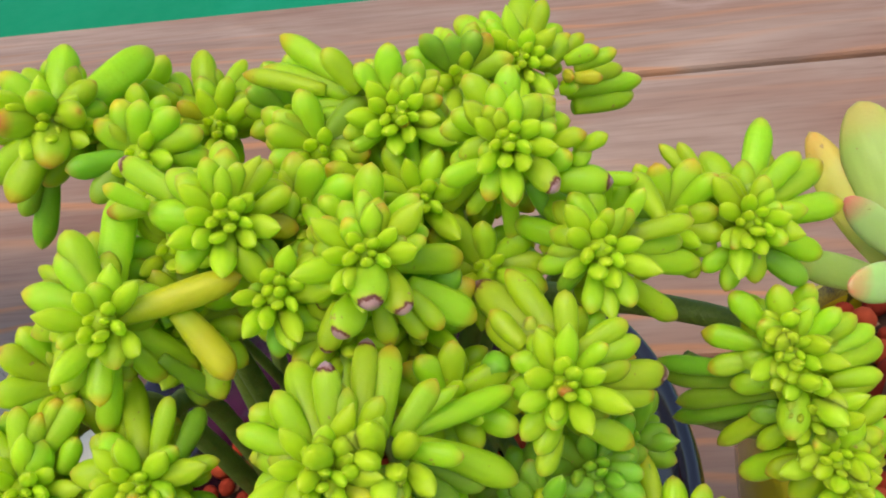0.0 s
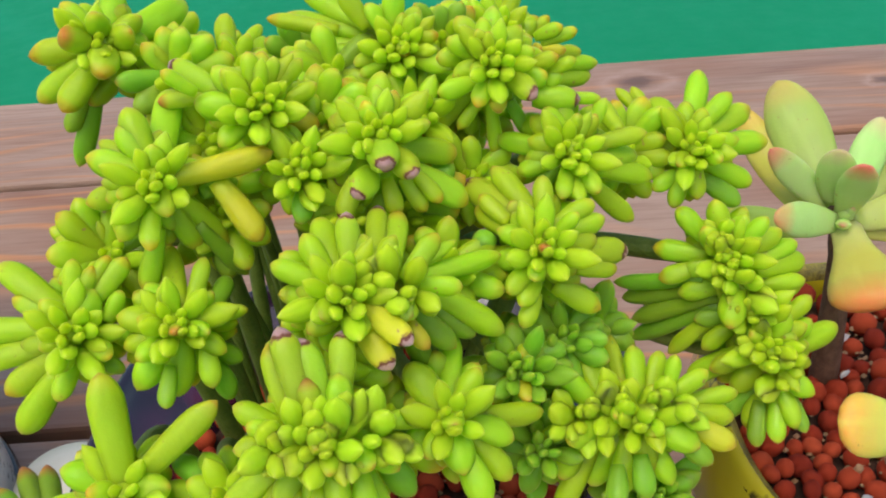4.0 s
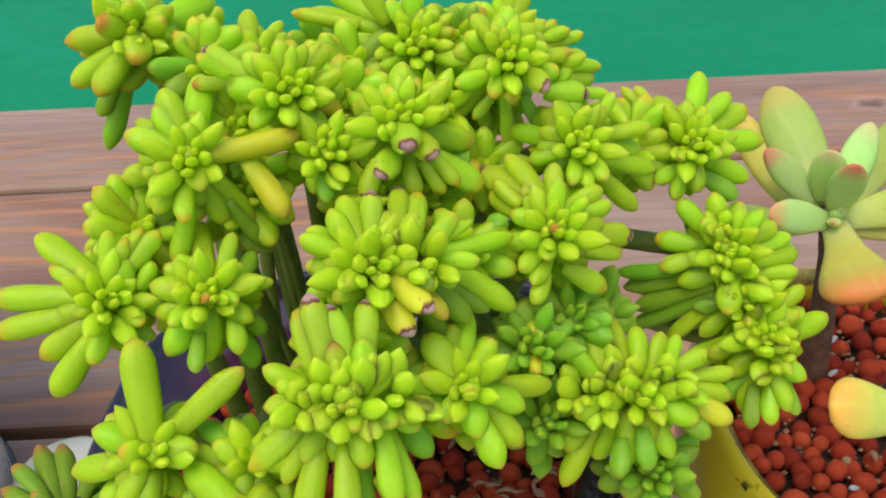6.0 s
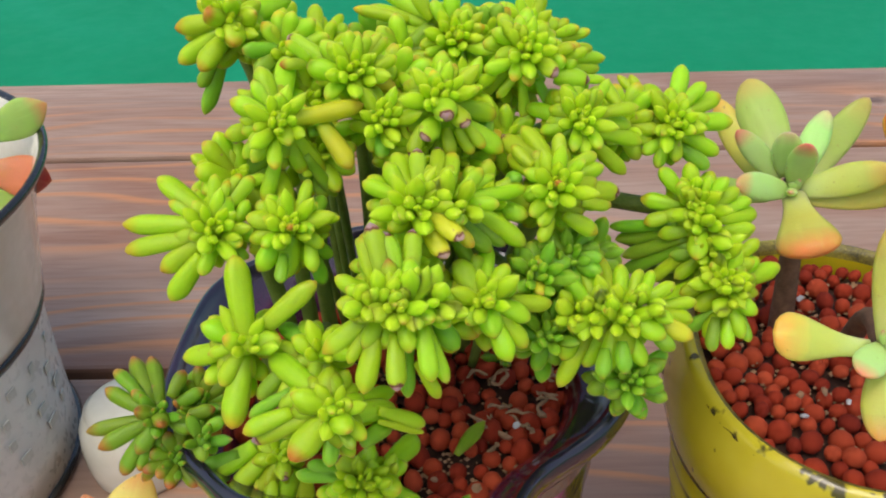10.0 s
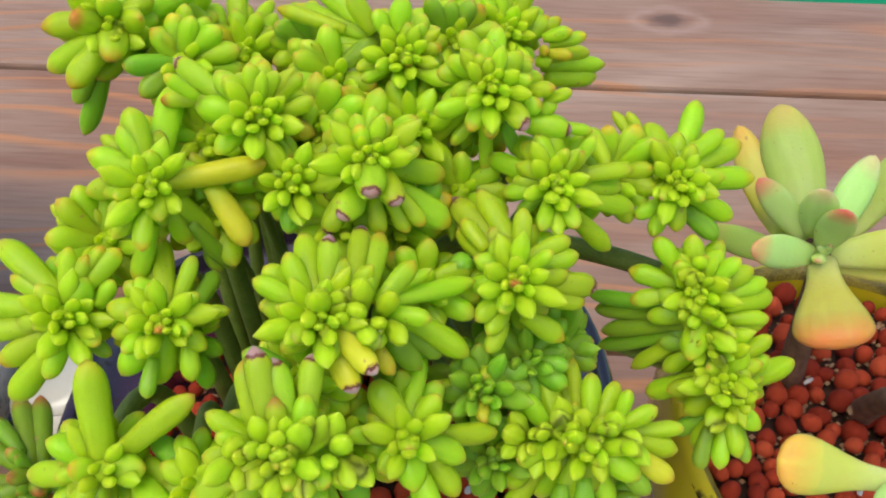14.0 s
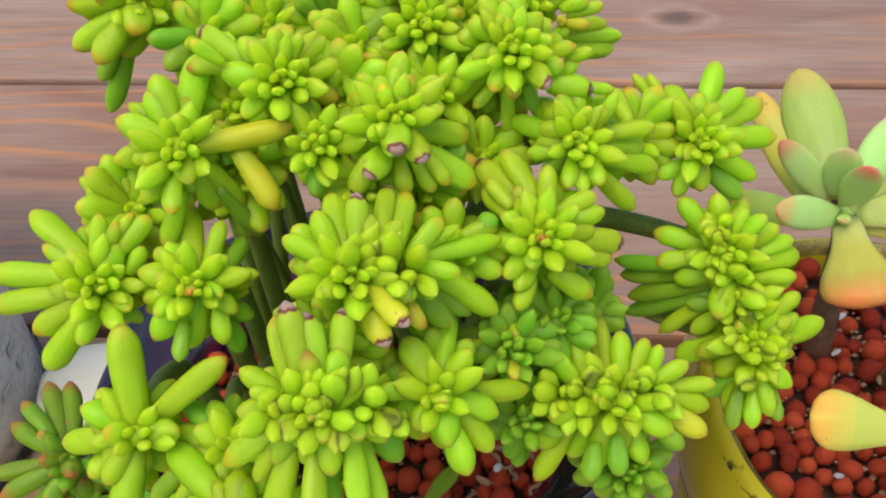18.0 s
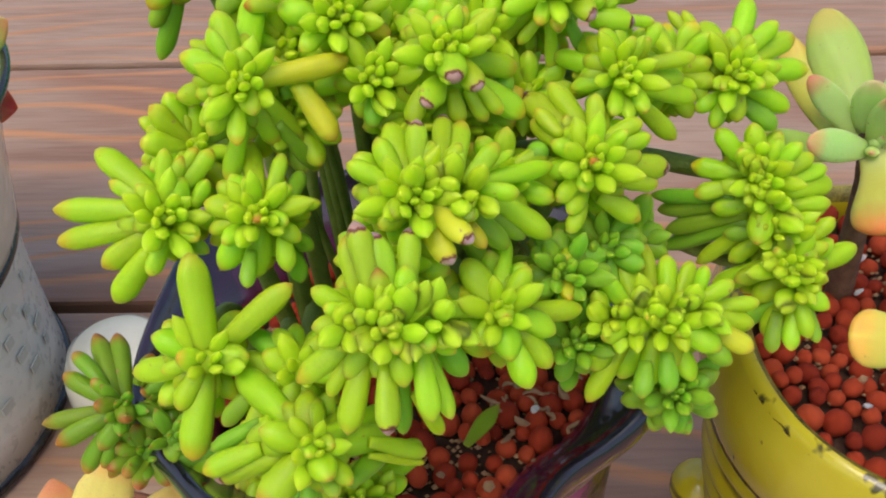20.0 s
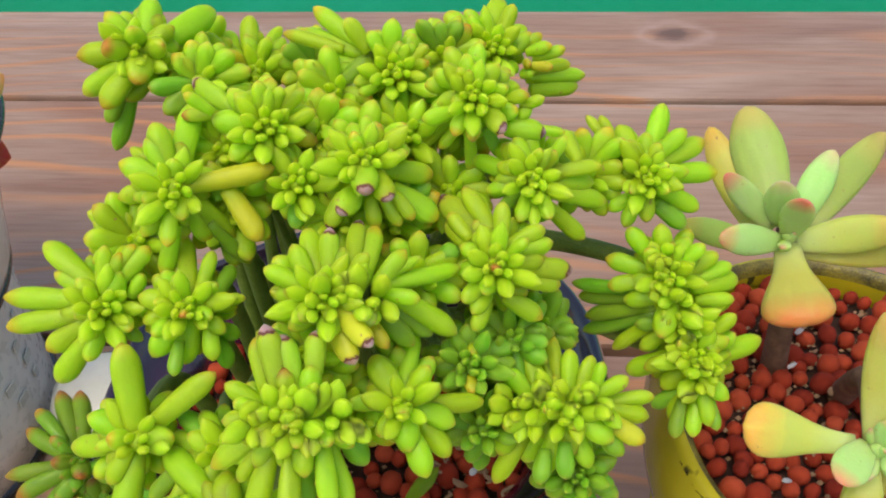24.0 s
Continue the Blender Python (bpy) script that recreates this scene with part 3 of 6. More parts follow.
def box(name, x0, x1, y0, y1, z0, z1, mat, bevel=0.003):
    bm = bmesh.new()
    bmesh.ops.create_cube(bm, size=1.0)
    for v in bm.verts:
        v.co = ((v.co.x + 0.5) * (x1 - x0) + x0, (v.co.y + 0.5) * (y1 - y0) + y0, (v.co.z + 0.5) * (z1 - z0) + z0)
    bmesh.ops.bevel(bm, geom=list(bm.edges), offset=bevel, segments=2, affect="EDGES", profile=0.6)
    me = bpy.data.meshes.new(name)
    bm.to_mesh(me), bm.free()
    me.materials.append(mat)
    return me


def bench():
    top = thing("wooden_table", "brown stained wooden table of wide planks", "table", (0, 0, -0.46))
    up = 0.46
    for y0, y1 in ((-0.373, -0.110), (-0.110, 0.153), (0.153, 0.416), (0.416, 0.679), (0.679, 0.836)):
        part("plank", box("plank", -0.95, 0.95, y0 + 0.004, y1 - 0.004, up - 0.03, up, WOOD, 0.003), top)
    for x in (-0.7, 0.7):
        part("bearer", box("bearer", x - 0.03, x + 0.03, -0.36, 0.81, up - 0.075, up - 0.0302, WOOD), top)
        for y in (-0.32, 0.75):
            part("leg", box("leg", x - 0.028, x + 0.028, y - 0.028, y + 0.028, 0, up - 0.0752, WOOD), top)


ground()
bench()


# ---- purple pot ----
def bump(a, at, wide):
    off = (a - radians(at) + math.pi) % (2 * math.pi) - math.pi
    return math.exp(-(off / radians(wide)) ** 2)


def purple_shape(a, r, z, k):
    grow = min(1.0, max(0.0, z / 0.14)) ** 1.6
    wave = grow * (0.10 * bump(a, -77, 14) - 0.13 * bump(a, -48, 18) - 0.13 * bump(a, -106, 14) - 0.04 * bump(a, -136, 12) + 0.08 * bump(a, 40, 25) + 0.04 * bump(a, 147, 14) - 0.05 * bump(a, 178, 26) + 0.03 * bump(a, 95, 20) - 0.02)
    rib = 0.09 * math.sin(7 * a + 46 * z) * math.sin(4 * a - 30 * z + 1) * math.sin(min(1, z / 0.115) * math.pi)
    dip = 0.004 * bump(a, -76, 24) - 0.004 * bump(a, -12, 20) + 0.002 * bump(a, -45, 14)
    return 0.0768 * r * (1 + wave + rib), z - dip * grow ** 3


def purple_pot():
    pot = thing("purple_pot", "dark purple glazed ceramic pot with a wavy black lip", "flower pot", (-0.022, 0.252, 0))
    outer = [(0.40, 0.0), (0.56, 0.0), (0.60, 0.004), (0.58, 0.010), (0.62, 0.02), (0.68, 0.035), (0.74, 0.05), (0.80, 0.066), (0.85, 0.082), (0.885, 0.098), (0.90, 0.112), (0.915, 0.122)]
    lip = [(0.915, 0.1215), (0.955, 0.130), (1.000, 0.1360), (1.040, 0.1390), (1.070, 0.1425), (1.084, 0.1460), (1.082, 0.1492), (1.066, 0.1514), (1.044, 0.1520), (1.024, 0.1510), (1.008, 0.1488), (0.978, 0.1462), (0.92, 0.1436), (0.86, 0.1404), (0.81, 0.1366), (0.775, 0.1320), (0.75, 0.126), (0.73, 0.112)]
    part("body", lathe("body", outer, PURPLE_BODY, 144, purple_shape, capped=True), pot)
    part("lip", lathe("lip", lip, PURPLE, 144, purple_shape), pot, "glossy blue-black wavy lip")


purple_pot()


def purple_inner(a):
    return purple_shape(a, 0.795, 0.133, 0)[0]


pellet_bed((-0.022, 0.252), 0.1305, purple_inner, 3, 300)


# ---- yellow pot ----
def yellow_outline(a):
    return 0.0605 * (1 - 0.06 * math.cos(2 * a) - 0.05 * math.sin(a) + 0.035 * math.cos(3 * a))


def yellow_bowl(a, r, z, k):
    """The bowl bulges over its foot in front; r is counted from the outline of the mouth."""
    off = (a - radians(176) + math.pi) % (2 * math.pi) - math.pi
    peak = math.exp(-abs(off) / 0.26) * max(0.0, (z - 0.10) / 0.05) ** 1.4
    low = bump(a, -72, 58) * max(0.0, 1 - (z - 0.097) / 0.048)
    return yellow_outline(a) + r - 0.009 * low + 0.002 * peak, z + 0.018 * low + 0.009 * peak


def yellow_foot(a, r, z, k):
    return r + 0.006 * math.sin(a), z


def yellow_pot():
    pot = thing("yellow_pot", "yellow glazed round pot with a worn blackened rim", "flower pot", (0.1385, 0.2595, 0))
    foot = [(0.03, 0.008), (0.036, 0.008), (0.039, 0.010)]
    for k in range(42):
        z = 0.0125 + k * 0.0021
        foot.append((0.0395 + 0.0125 * math.sin(k / 41 * 1.75) + 0.0036 * abs(math.sin((z - 0.0165) / 0.0145 * math.pi)), z))
    part("foot_ring", lathe("foot_ring", foot, YELLOW, 112, yellow_foot, capped=True), pot, "ridged yellow foot with brown grooves")
    bowl = [(-0.030, 0.0955), (-0.006, 0.096), (0.0005, 0.0975), (0.0035, 0.100), (0.0060, 0.1045), (0.0082, 0.111), (0.0092, 0.1185), (0.0090, 0.126), (0.0076, 0.135), (0.0056, 0.142)]
    part("painted_line", lathe("painted_line", [(0.0061, 0.1046), (0.0068, 0.1055), (0.0070, 0.1063), (0.0068, 0.1071)], GROOVE, 112, yellow_bowl), pot, "brown line in the glaze")
    rim = [(0.0056, 0.1418), (0.0050, 0.1442), (0.0036, 0.1458), (0.0020, 0.1463)]
    part("body", lathe("body", bowl, YELLOW, 112, yellow_bowl), pot)
    part("rim", lathe("rim", rim, YELLOW_RIM, 112, yellow_bowl), pot, "rim with black worn crackle")
    inner = [(0.0022, 0.1464), (0.0006, 0.1457), (-0.0006, 0.1435), (-0.0008, 0.1415)]
    part("inner_edge", lathe("inner_edge", inner, WORN, 112, yellow_bowl), pot, "black worn inner edge")
    part("lining", lathe("lining", [(-0.0008, 0.1416), (-0.0010, 0.135), (-0.0012, 0.122), (-0.0012, 0.112)], YELLOW, 112, yellow_bowl), pot)
    for x, y in ((-0.0435, 0.031), (0.058, 0.010), (-0.0205, -0.0545)):
        ball = lathe("foot", [(0.0124 * math.cos(t), 0.0124 * math.sin(t)) for t in [(-88 + i * 16) * math.pi / 180 for i in range(12)]], YELLOW, 24, closed=True)
        ob = part("foot", ball, pot, "ball foot of yellow glaze")
        ob.location = (x, y, 0.0123)


yellow_pot()
pellet_bed((0.1385, 0.2595), 0.1395, lambda a: yellow_outline(a) - 0.0012, 5, 300)


# ---- white enamel pot and small cream pot ----
WX, WY = -0.298, 0.340


def enamel_pot():
    pot = thing("enamel_pot", "cream and grey-white enamel pot with black edges", "flower pot", (WX, WY, 0))
    part("base_edge", lathe("base_edge", [(0.090, 0.0), (0.0985, 0.0012), (0.1004, 0.004), (0.0990, 0.0065), (0.094, 0.0068)], BLACKENAMEL, 96, closed=True), pot, "black base edge")
    part("body", lathe("body", [(0.092, 0.0055), (0.0978, 0.0060), (0.0976, 0.025), (0.0974, 0.045), (0.0978, 0.065), (0.0985, 0.083), (0.0990, 0.0885)], GREYENAMEL, 112, capped=True), pot, "grey-white mottled lower body")
    part("seam", lathe("seam", [(0.0985, 0.0870), (0.1005, 0.0880), (0.1015, 0.0905), (0.1005, 0.0925), (0.0990, 0.0930)], BLACKENAMEL, 112), pot, "dark seam between body and collar")
    part("collar", lathe("collar", [(0.0992, 0.0920), (0.1015, 0.0940), (0.1030, 0.099), (0.1050, 0.112), (0.1090, 0.135), (0.1155, 0.158), (0.1190, 0.1645), (0.1175, 0.1648), (0.1135, 0.157), (0.1065, 0.135), (0.102, 0.117)], CREAM, 112), pot, "smooth cream upper collar")
    part("rim", lathe("rim", [(0.1186, 0.1641), (0.1212, 0.1649), (0.1220, 0.1669), (0.1210, 0.1688), (0.1192, 0.1688), (0.1178, 0.1673), (0.1178, 0.1649)], BLACKENAMEL, 112), pot, "thin black rolled rim")
    part("lining", lathe("lining", [(0.1180, 0.1675), (0.1160, 0.1650), (0.1122, 0.156), (0.1058, 0.136), (0.1020, 0.124)], CREAM, 112), pot, "cream inside")
    part("soil", lathe("soil", [(0.001, 0.1335), (0.06, 0.1345), (0.1056, 0.132)], SOIL, 48, capped=True), pot, "dark soil")
    rng = random.Random(8)
    for row, z in enumerate((0.074, 0.062, 0.050, 0.038)):
        a = -66.0 + row * 4
        while a < 12:
            w = rng.uniform(0.0016, 0.0045)
            r = 0.0980 + (z - 0.038) * 0.005 + 0.0006
            ang = radians(a)
            bar = part("lettering", box("lettering", -w, w, -0.0003, 0.0003, -0.0024, 0.0024, GILT, 0.00005), pot, "faded gilt lettering")
            bar.matrix_basis = pose(r * math.cos(ang), r * math.sin(ang), z, 0, 0, a + 90)
            a += 6 + rng.uniform(0, 9)


enamel_pot()
small = thing("cream_jar", "small round cream glazed ceramic jar", "jar", (-0.163, 0.345, 0))
part("body", lathe("body", [(0.018, 0.0), (0.024, 0.0006), (0.0255, 0.004), (0.0270, 0.014), (0.0270, 0.024), (0.0260, 0.033), (0.0230, 0.0395), (0.0215, 0.0410)], CREAM, 64, capped=True), small)
part("lid", lathe("lid", [(0.0216, 0.0412), (0.0220, 0.0425), (0.018, 0.0455), (0.010, 0.0475), (0.0015, 0.048)], CREAM, 48, closed=True), small)


# ---- the jelly-bean succulent in the purple pot ----
def plant_at(name, label, x, y, z):
    return thing(name, label, "succulent", (x, y, z))


# under and rear leaves take the darker green, shade painted as leaf colour
plant = plant_at("succulent_plant", "bushy lime-green succulent with plump finger leaves, amber tips", -0.020, 0.262, 0.128)
r = rosette(-0.0582, 0.2461, 0.2713, 14, "", 0.5, 0.4)
leaf(r, 0.0, 0.0, -5.0, 174, -20, 15.1, 5.5, "amber")
leaf(r, -2.2, -0.9, -0.9, 145, 35, 8.7, 5.8, "red")
leaf(r, -1.1, 1.9, -5.3, 118, -12, 8.9, 4.5, "amber")
leaf(r, -0.3, 1.0, -0.7, 93, 45, 6.7, 5.0)
leaf(r, 2.0, 1.9, -5.4, 66, -39, 12.0, 5.8)
leaf(r, 4.3, -1.1, -5.7, 23, -35, 19.8, 6.8)
leaf(r, 3.0, -1.2, -1.0, 36, 55, 5.8, 5.5)
leaf(r, -0.1, -0.4, -0.6, -111, 40, 8.7, 6.5, "amber")
leaf(r, -6.0, -3.6, -6.1, -153, -28, 11.6, 5.5, "amber")
leaf(r, -4.8, -6.4, -3.3, -143, 5, 8.2, 5.8, "amber")
leaf(r, 0.7, -10.2, -6.6, -172, -12, 6.8, 4.5, "amber")
leaf(r, -5.5, -11.7, -7.1, -116, -29, 13.9, 4.5, "deep")
leaf(r, -8.3, -12.5, -7.4, -136, -30, 4.9, 4.0, "deep")
leaf(r, 4.0, -14.6, -7.4, 87, -35, 10.0, 3.5)
leaf(r, -5.5, -9.0, -3.7, 169, 22, 3.8, 3.8, "deep")
stem((-0.052, 0.272, 0.128), r, 0.0024)
r = rosette(-0.0377, 0.2649, 0.2552, 8, "", 0, 0.5)
leaf(r, -2.5, 4.0, -5.7, 72, -40, 12.6, 5.2)
leaf(r, -6.7, 4.5, -6.3, 77, -40, 8.8, 4.3)
leaf(r, 1.9, -0.2, -5.3, 48, -38, 12.1, 4.6)
leaf(r, -0.5, 3.0, -5.5, 41, -38, 13.7, 3.5)
leaf(r, 4.4, -2.8, -5.8, 25, -35, 11.6, 4.0)
leaf(r, -4.2, 2.7, -2.8, 118, 30, 4.2, 3.7, "yellow")
leaf(r, -5.5, -0.7, -2.9, 131, 30, 4.1, 4.0, "amber")
leaf(r, -11.9, 7.3, -7.2, 163, -36, 5.2, 3.7)
leaf(r, -8.9, 8.4, -4.0, 138, 22, 4.1, 4.0)
stem((-0.050, 0.285, 0.128), r, 0.0022)
r = rosette(-0.0236, 0.2199, 0.2681, 18, "", 0.2, 0.4)
leaf(r, -4.7, -1.7, -5.8, 147, -12, 8.1, 5.7)
leaf(r, -4.7, 1.5, -5.8, 105, -12, 7.2, 5.0)
leaf(r, -7.4, 3.4, -6.3, 132, -38, 12.3, 4.3, "scar")
leaf(r, -1.0, 2.5, -5.4, 64, -12, 7.7, 4.3, "amber")
leaf(r, -2.1, 3.2, -2.6, 78, 5, 6.2, 3.6)
leaf(r, 3.8, 2.7, -2.8, 42, 5, 5.8, 3.3)
leaf(r, 2.8, 3.5, -2.7, 80, 22, 4.4, 2.8)
leaf(r, -5.5, -4.1, -3.1, -157, 30, 4.8, 4.0)
leaf(r, -1.4, -3.4, -1.1, -100, 45, 5.5, 3.6, "amber")
leaf(r, 0.9, -3.8, -2.6, 7, 5, 3.6, 3.1, "amber")
leaf(r, 5.0, -5.8, -6.2, 4, -14, 4.6, 4.3, "yellow")
leaf(r, 0.3, -7.4, -3.2, -24, 5, 4.7, 3.1, "amber")
leaf(r, 6.3, -2.5, -3.1, 46, 5, 5.5, 3.3)
leaf(r, 9.9, -8.3, -7.1, 87, -12, 8.3, 3.3)
leaf(r, 1.5, -0.6, -2.3, 40, 22, 4.0, 2.6)
leaf(r, -15.7, 5.8, -4.7, 98, 22, 3.1, 2.8, "amber")
leaf(r, -14.1, 4.6, -7.4, -173, -28, 4.1, 3.1, "red")
leaf(r, -7.2, 1.2, -6.2, 122, -34, 4.1, 3.6)
stem((-0.030, 0.285, 0.128), r, 0.0024)
r = rosette(0.0003, 0.2471, 0.2658, 20, "", 0.1, 0.4)
leaf(r, -9.0, 7.1, -6.8, 139, -37, 14.5, 4.6, "amber")
leaf(r, -8.9, 4.8, -6.6, 158, -35, 17.7, 4.8, "amber")
leaf(r, -16.9, 7.4, -8.0, 162, -36, 11.2, 3.5, "amber")
leaf(r, -8.4, 6.6, -3.7, 110, 5, 6.2, 4.3)
leaf(r, -2.6, 1.5, -5.5, 138, -37, 11.6, 5.4)
leaf(r, -2.1, 7.5, -3.2, 60, 5, 5.0, 4.8)
leaf(r, 0.4, 1.6, -2.3, 76, 5, 5.1, 3.5)
leaf(r, 2.5, 1.2, -2.4, 65, 5, 5.4, 3.5)
leaf(r, -8.6, 1.3, -6.4, 170, -33, 11.0, 4.6)
leaf(r, -7.0, -0.1, -6.1, 176, -12, 7.5, 3.8)
leaf(r, -4.5, -2.6, -2.8, 173, 5, 5.4, 3.2)
leaf(r, 3.8, 0.8, -2.6, 11, 22, 4.5, 3.2, "amber")
leaf(r, 0.8, -3.0, -1.0, 80, 60, 2.7, 2.1, "yellow")
leaf(r, 2.4, -0.4, -2.4, 45, 5, 6.2, 3.0, "amber")
leaf(r, -3.9, 4.6, -3.0, 109, 5, 4.9, 3.8)
leaf(r, -10.1, -4.6, -6.8, 178, -34, 12.3, 5.9, "deep")
leaf(r, -4.8, -5.3, -3.1, 176, 22, 4.3, 3.0)
stem((-0.018, 0.292, 0.128), r, 0.0030)
r = rosette(0.0031, 0.2360, 0.2561, 10, "", 0, 0.4)
leaf(r, -3.6, 1.8, -5.6, 96, -12, 7.3, 3.7)
leaf(r, -0.5, 1.6, -5.3, 89, -40, 12.6, 4.0)
leaf(r, 2.5, 1.9, -5.5, 79, -40, 12.3, 3.4)
leaf(r, 1.4, 0.8, -2.3, -4, 5, 5.3, 4.5, "deep")
leaf(r, -2.7, -0.2, -2.4, 158, 22, 4.5, 3.2)
leaf(r, -12.8, 5.0, -2.7, 117, 40, 4.6, 4.5, "amber")
leaf(r, -15.4, 4.6, -4.6, 162, 22, 3.8, 3.7, "deep")
leaf(r, 0.6, -0.4, -2.1, 45, 22, 3.8, 3.2)
stem((-0.018, 0.292, 0.128), r, 0.0020)
r = rosette(0.0223, 0.2829, 0.2532, 20, "", 0.1, 0.4)
leaf(r, -0.7, 2.4, -5.4, 71, -40, 13.2, 6.6)
leaf(r, 4.4, 3.0, -5.9, 76, -12, 7.9, 4.4)
leaf(r, -5.0, 1.0, -5.8, 140, -37, 12.6, 5.9, "amber")
leaf(r, -9.6, 2.3, -6.6, 167, -34, 13.4, 4.1, "amber")
leaf(r, -6.0, -2.0, -6.0, 164, -34, 14.1, 4.4)
leaf(r, -3.9, 2.8, -2.8, 109, 5, 5.8, 3.4)
leaf(r, 7.5, -3.5, -6.3, 66, -12, 7.8, 5.3, "amber")
leaf(r, 9.0, -2.7, -6.5, 48, -12, 7.2, 3.4, "amber")
leaf(r, 13.3, -2.8, -4.2, 48, 22, 4.6, 3.8, "amber")
leaf(r, 15.6, -4.8, -4.6, 40, 5, 5.7, 3.4, "amber")
leaf(r, 12.5, -6.6, -2.8, 135, 40, 3.5, 3.1, "yellow")
leaf(r, 14.8, -7.5, -3.2, 52, 40, 3.3, 3.1, "yellow")
leaf(r, 12.5, -11.3, -7.7, 31, -36, 13.1, 4.7)
leaf(r, 14.0, -13.2, -8.1, 22, -35, 15.9, 4.7)
leaf(r, 15.6, -17.6, -8.8, 28, -36, 12.8, 5.3)
leaf(r, 7.0, -8.9, -3.8, 90, 5, 4.1, 4.1)
leaf(r, 11.2, -11.3, -4.5, 85, 22, 4.4, 3.1)
leaf(r, -3.2, -2.6, -2.7, 179, 5, 4.7, 3.4)
stem((0.000, 0.295, 0.128), r, 0.0030)
r = rosette(0.0186, 0.2354, 0.2670, 16, "", 0, 0.5)
leaf(r, 4.7, -1.6, -5.8, 84, -12, 6.7, 4.9, "amber")
leaf(r, -5.5, 0.8, -2.9, 93, 5, 5.7, 3.6)
leaf(r, -2.9, 1.6, -2.5, 92, 22, 4.3, 2.8)
leaf(r, -1.1, 2.0, -2.4, 83, 22, 3.3, 2.3)
leaf(r, -5.7, -5.7, -3.3, -176, 5, 5.7, 4.1)
leaf(r, -3.7, -6.2, -3.2, 104, 5, 4.8, 4.1)
leaf(r, 0.3, -3.8, -2.6, -11, 25, 4.9, 3.6, "amber")
leaf(r, -2.8, -6.9, -1.7, -125, 50, 4.1, 3.8, "amber")
leaf(r, -0.2, -8.3, -1.8, -88, 55, 3.8, 3.6, "yellow")
leaf(r, -3.8, -10.3, -6.8, -147, -11, 4.8, 2.8, "amber")
leaf(r, -7.1, -8.5, -6.8, -143, -27, 10.2, 4.1, "amber")
leaf(r, 4.3, -6.7, -1.8, -27, 58, 5.7, 4.6, "scar")
leaf(r, 9.2, -7.6, -3.9, 84, 30, 4.7, 4.6, "amber")
leaf(r, 10.4, -11.5, -4.5, 17, 0, 6.0, 5.6, "scar")
leaf(r, 14.6, -9.1, -4.8, 104, 5, 5.9, 3.3, "amber")
leaf(r, 9.8, -3.1, -3.6, 43, 22, 3.9, 3.3, "amber")
leaf(r, 7.3, -2.5, -3.2, 85, 22, 4.1, 3.3)
leaf(r, 15.3, -5.5, -4.6, 80, 22, 4.2, 2.8)
leaf(r, -1.6, -10.8, -6.7, -78, -23, 9.1, 3.1, "amber")
leaf(r, 4.2, -12.2, -7.1, -60, -24, 4.1, 3.1, "deep")
leaf(r, 15.9, -11.9, -5.2, 22, 5, 4.9, 2.6)
stem((-0.006, 0.288, 0.128), r, 0.0028)
r = rosette(0.0319, 0.2238, 0.2524, 16, "", 0.1, 0.3)
leaf(r, -0.8, -0.9, -5.2, 128, -38, 13.5, 5.4)
leaf(r, 0.5, 2.9, -5.5, 127, -12, 7.4, 3.8)
leaf(r, -4.6, -0.9, -5.8, 149, -36, 11.5, 4.3)
leaf(r, -3.3, -2.7, -5.7, -169, -12, 6.9, 3.8)
leaf(r, 1.5, 2.9, -2.5, 91, 22, 4.1, 3.3)
leaf(r, 5.3, 3.0, -3.0, 72, 5, 6.4, 2.8)
leaf(r, 4.1, 2.2, -2.7, 77, 22, 4.5, 2.8)
leaf(r, 2.8, -1.9, -5.5, 0, -32, 13.2, 4.3)
leaf(r, 4.6, -6.5, -6.3, 4, -33, 15.2, 4.6)
leaf(r, 4.2, -8.5, -6.5, -35, -27, 11.0, 4.3)
leaf(r, -0.7, -4.5, -1.2, -111, 40, 6.5, 3.6)
leaf(r, 2.2, -5.1, -1.4, -65, 40, 5.3, 3.8)
leaf(r, 7.3, 1.3, -6.2, 12, -12, 8.3, 3.6)
leaf(r, 14.8, 4.5, -7.5, 144, -37, 11.8, 4.1)
leaf(r, -3.5, -4.5, -5.9, -134, -30, 5.2, 3.1, "deep")
leaf(r, 4.3, -11.5, -7.0, 154, -35, 3.9, 3.8, "deep")
stem((0.000, 0.280, 0.128), r, 0.0034)
r = rosette(0.0594, 0.2383, 0.2432, 16, "", 0.1, 0.3)
leaf(r, -1.3, 6.6, -6.1, 66, -39, 13.5, 5.2)
leaf(r, 2.1, 6.6, -6.1, 39, -12, 7.6, 4.1)
leaf(r, 2.7, 4.2, -5.8, 23, -35, 13.9, 5.2, "amber")
leaf(r, 4.6, -0.6, -5.7, 13, -34, 14.6, 5.4, "amber")
leaf(r, 3.8, -6.6, -6.2, -5, -31, 10.8, 4.9)
leaf(r, 3.7, -9.8, -6.7, -17, -12, 7.6, 4.6, "deep")
leaf(r, -2.3, 2.6, -5.6, 127, -38, 11.8, 5.4)
leaf(r, -5.8, -1.4, -5.9, 165, -12, 7.5, 5.2)
leaf(r, -3.9, -6.3, -6.2, 169, -34, 12.1, 4.3)
leaf(r, -3.4, -7.9, -3.4, -167, 5, 4.9, 3.8)
leaf(r, -1.8, -2.2, -1.0, -130, 45, 4.1, 3.5)
leaf(r, 2.9, -1.8, -1.0, -26, 40, 4.2, 3.5)
leaf(r, 1.8, 2.2, -2.5, 10, 30, 3.6, 3.5)
leaf(r, 0.5, -4.8, -2.8, -83, 5, 6.4, 4.1)
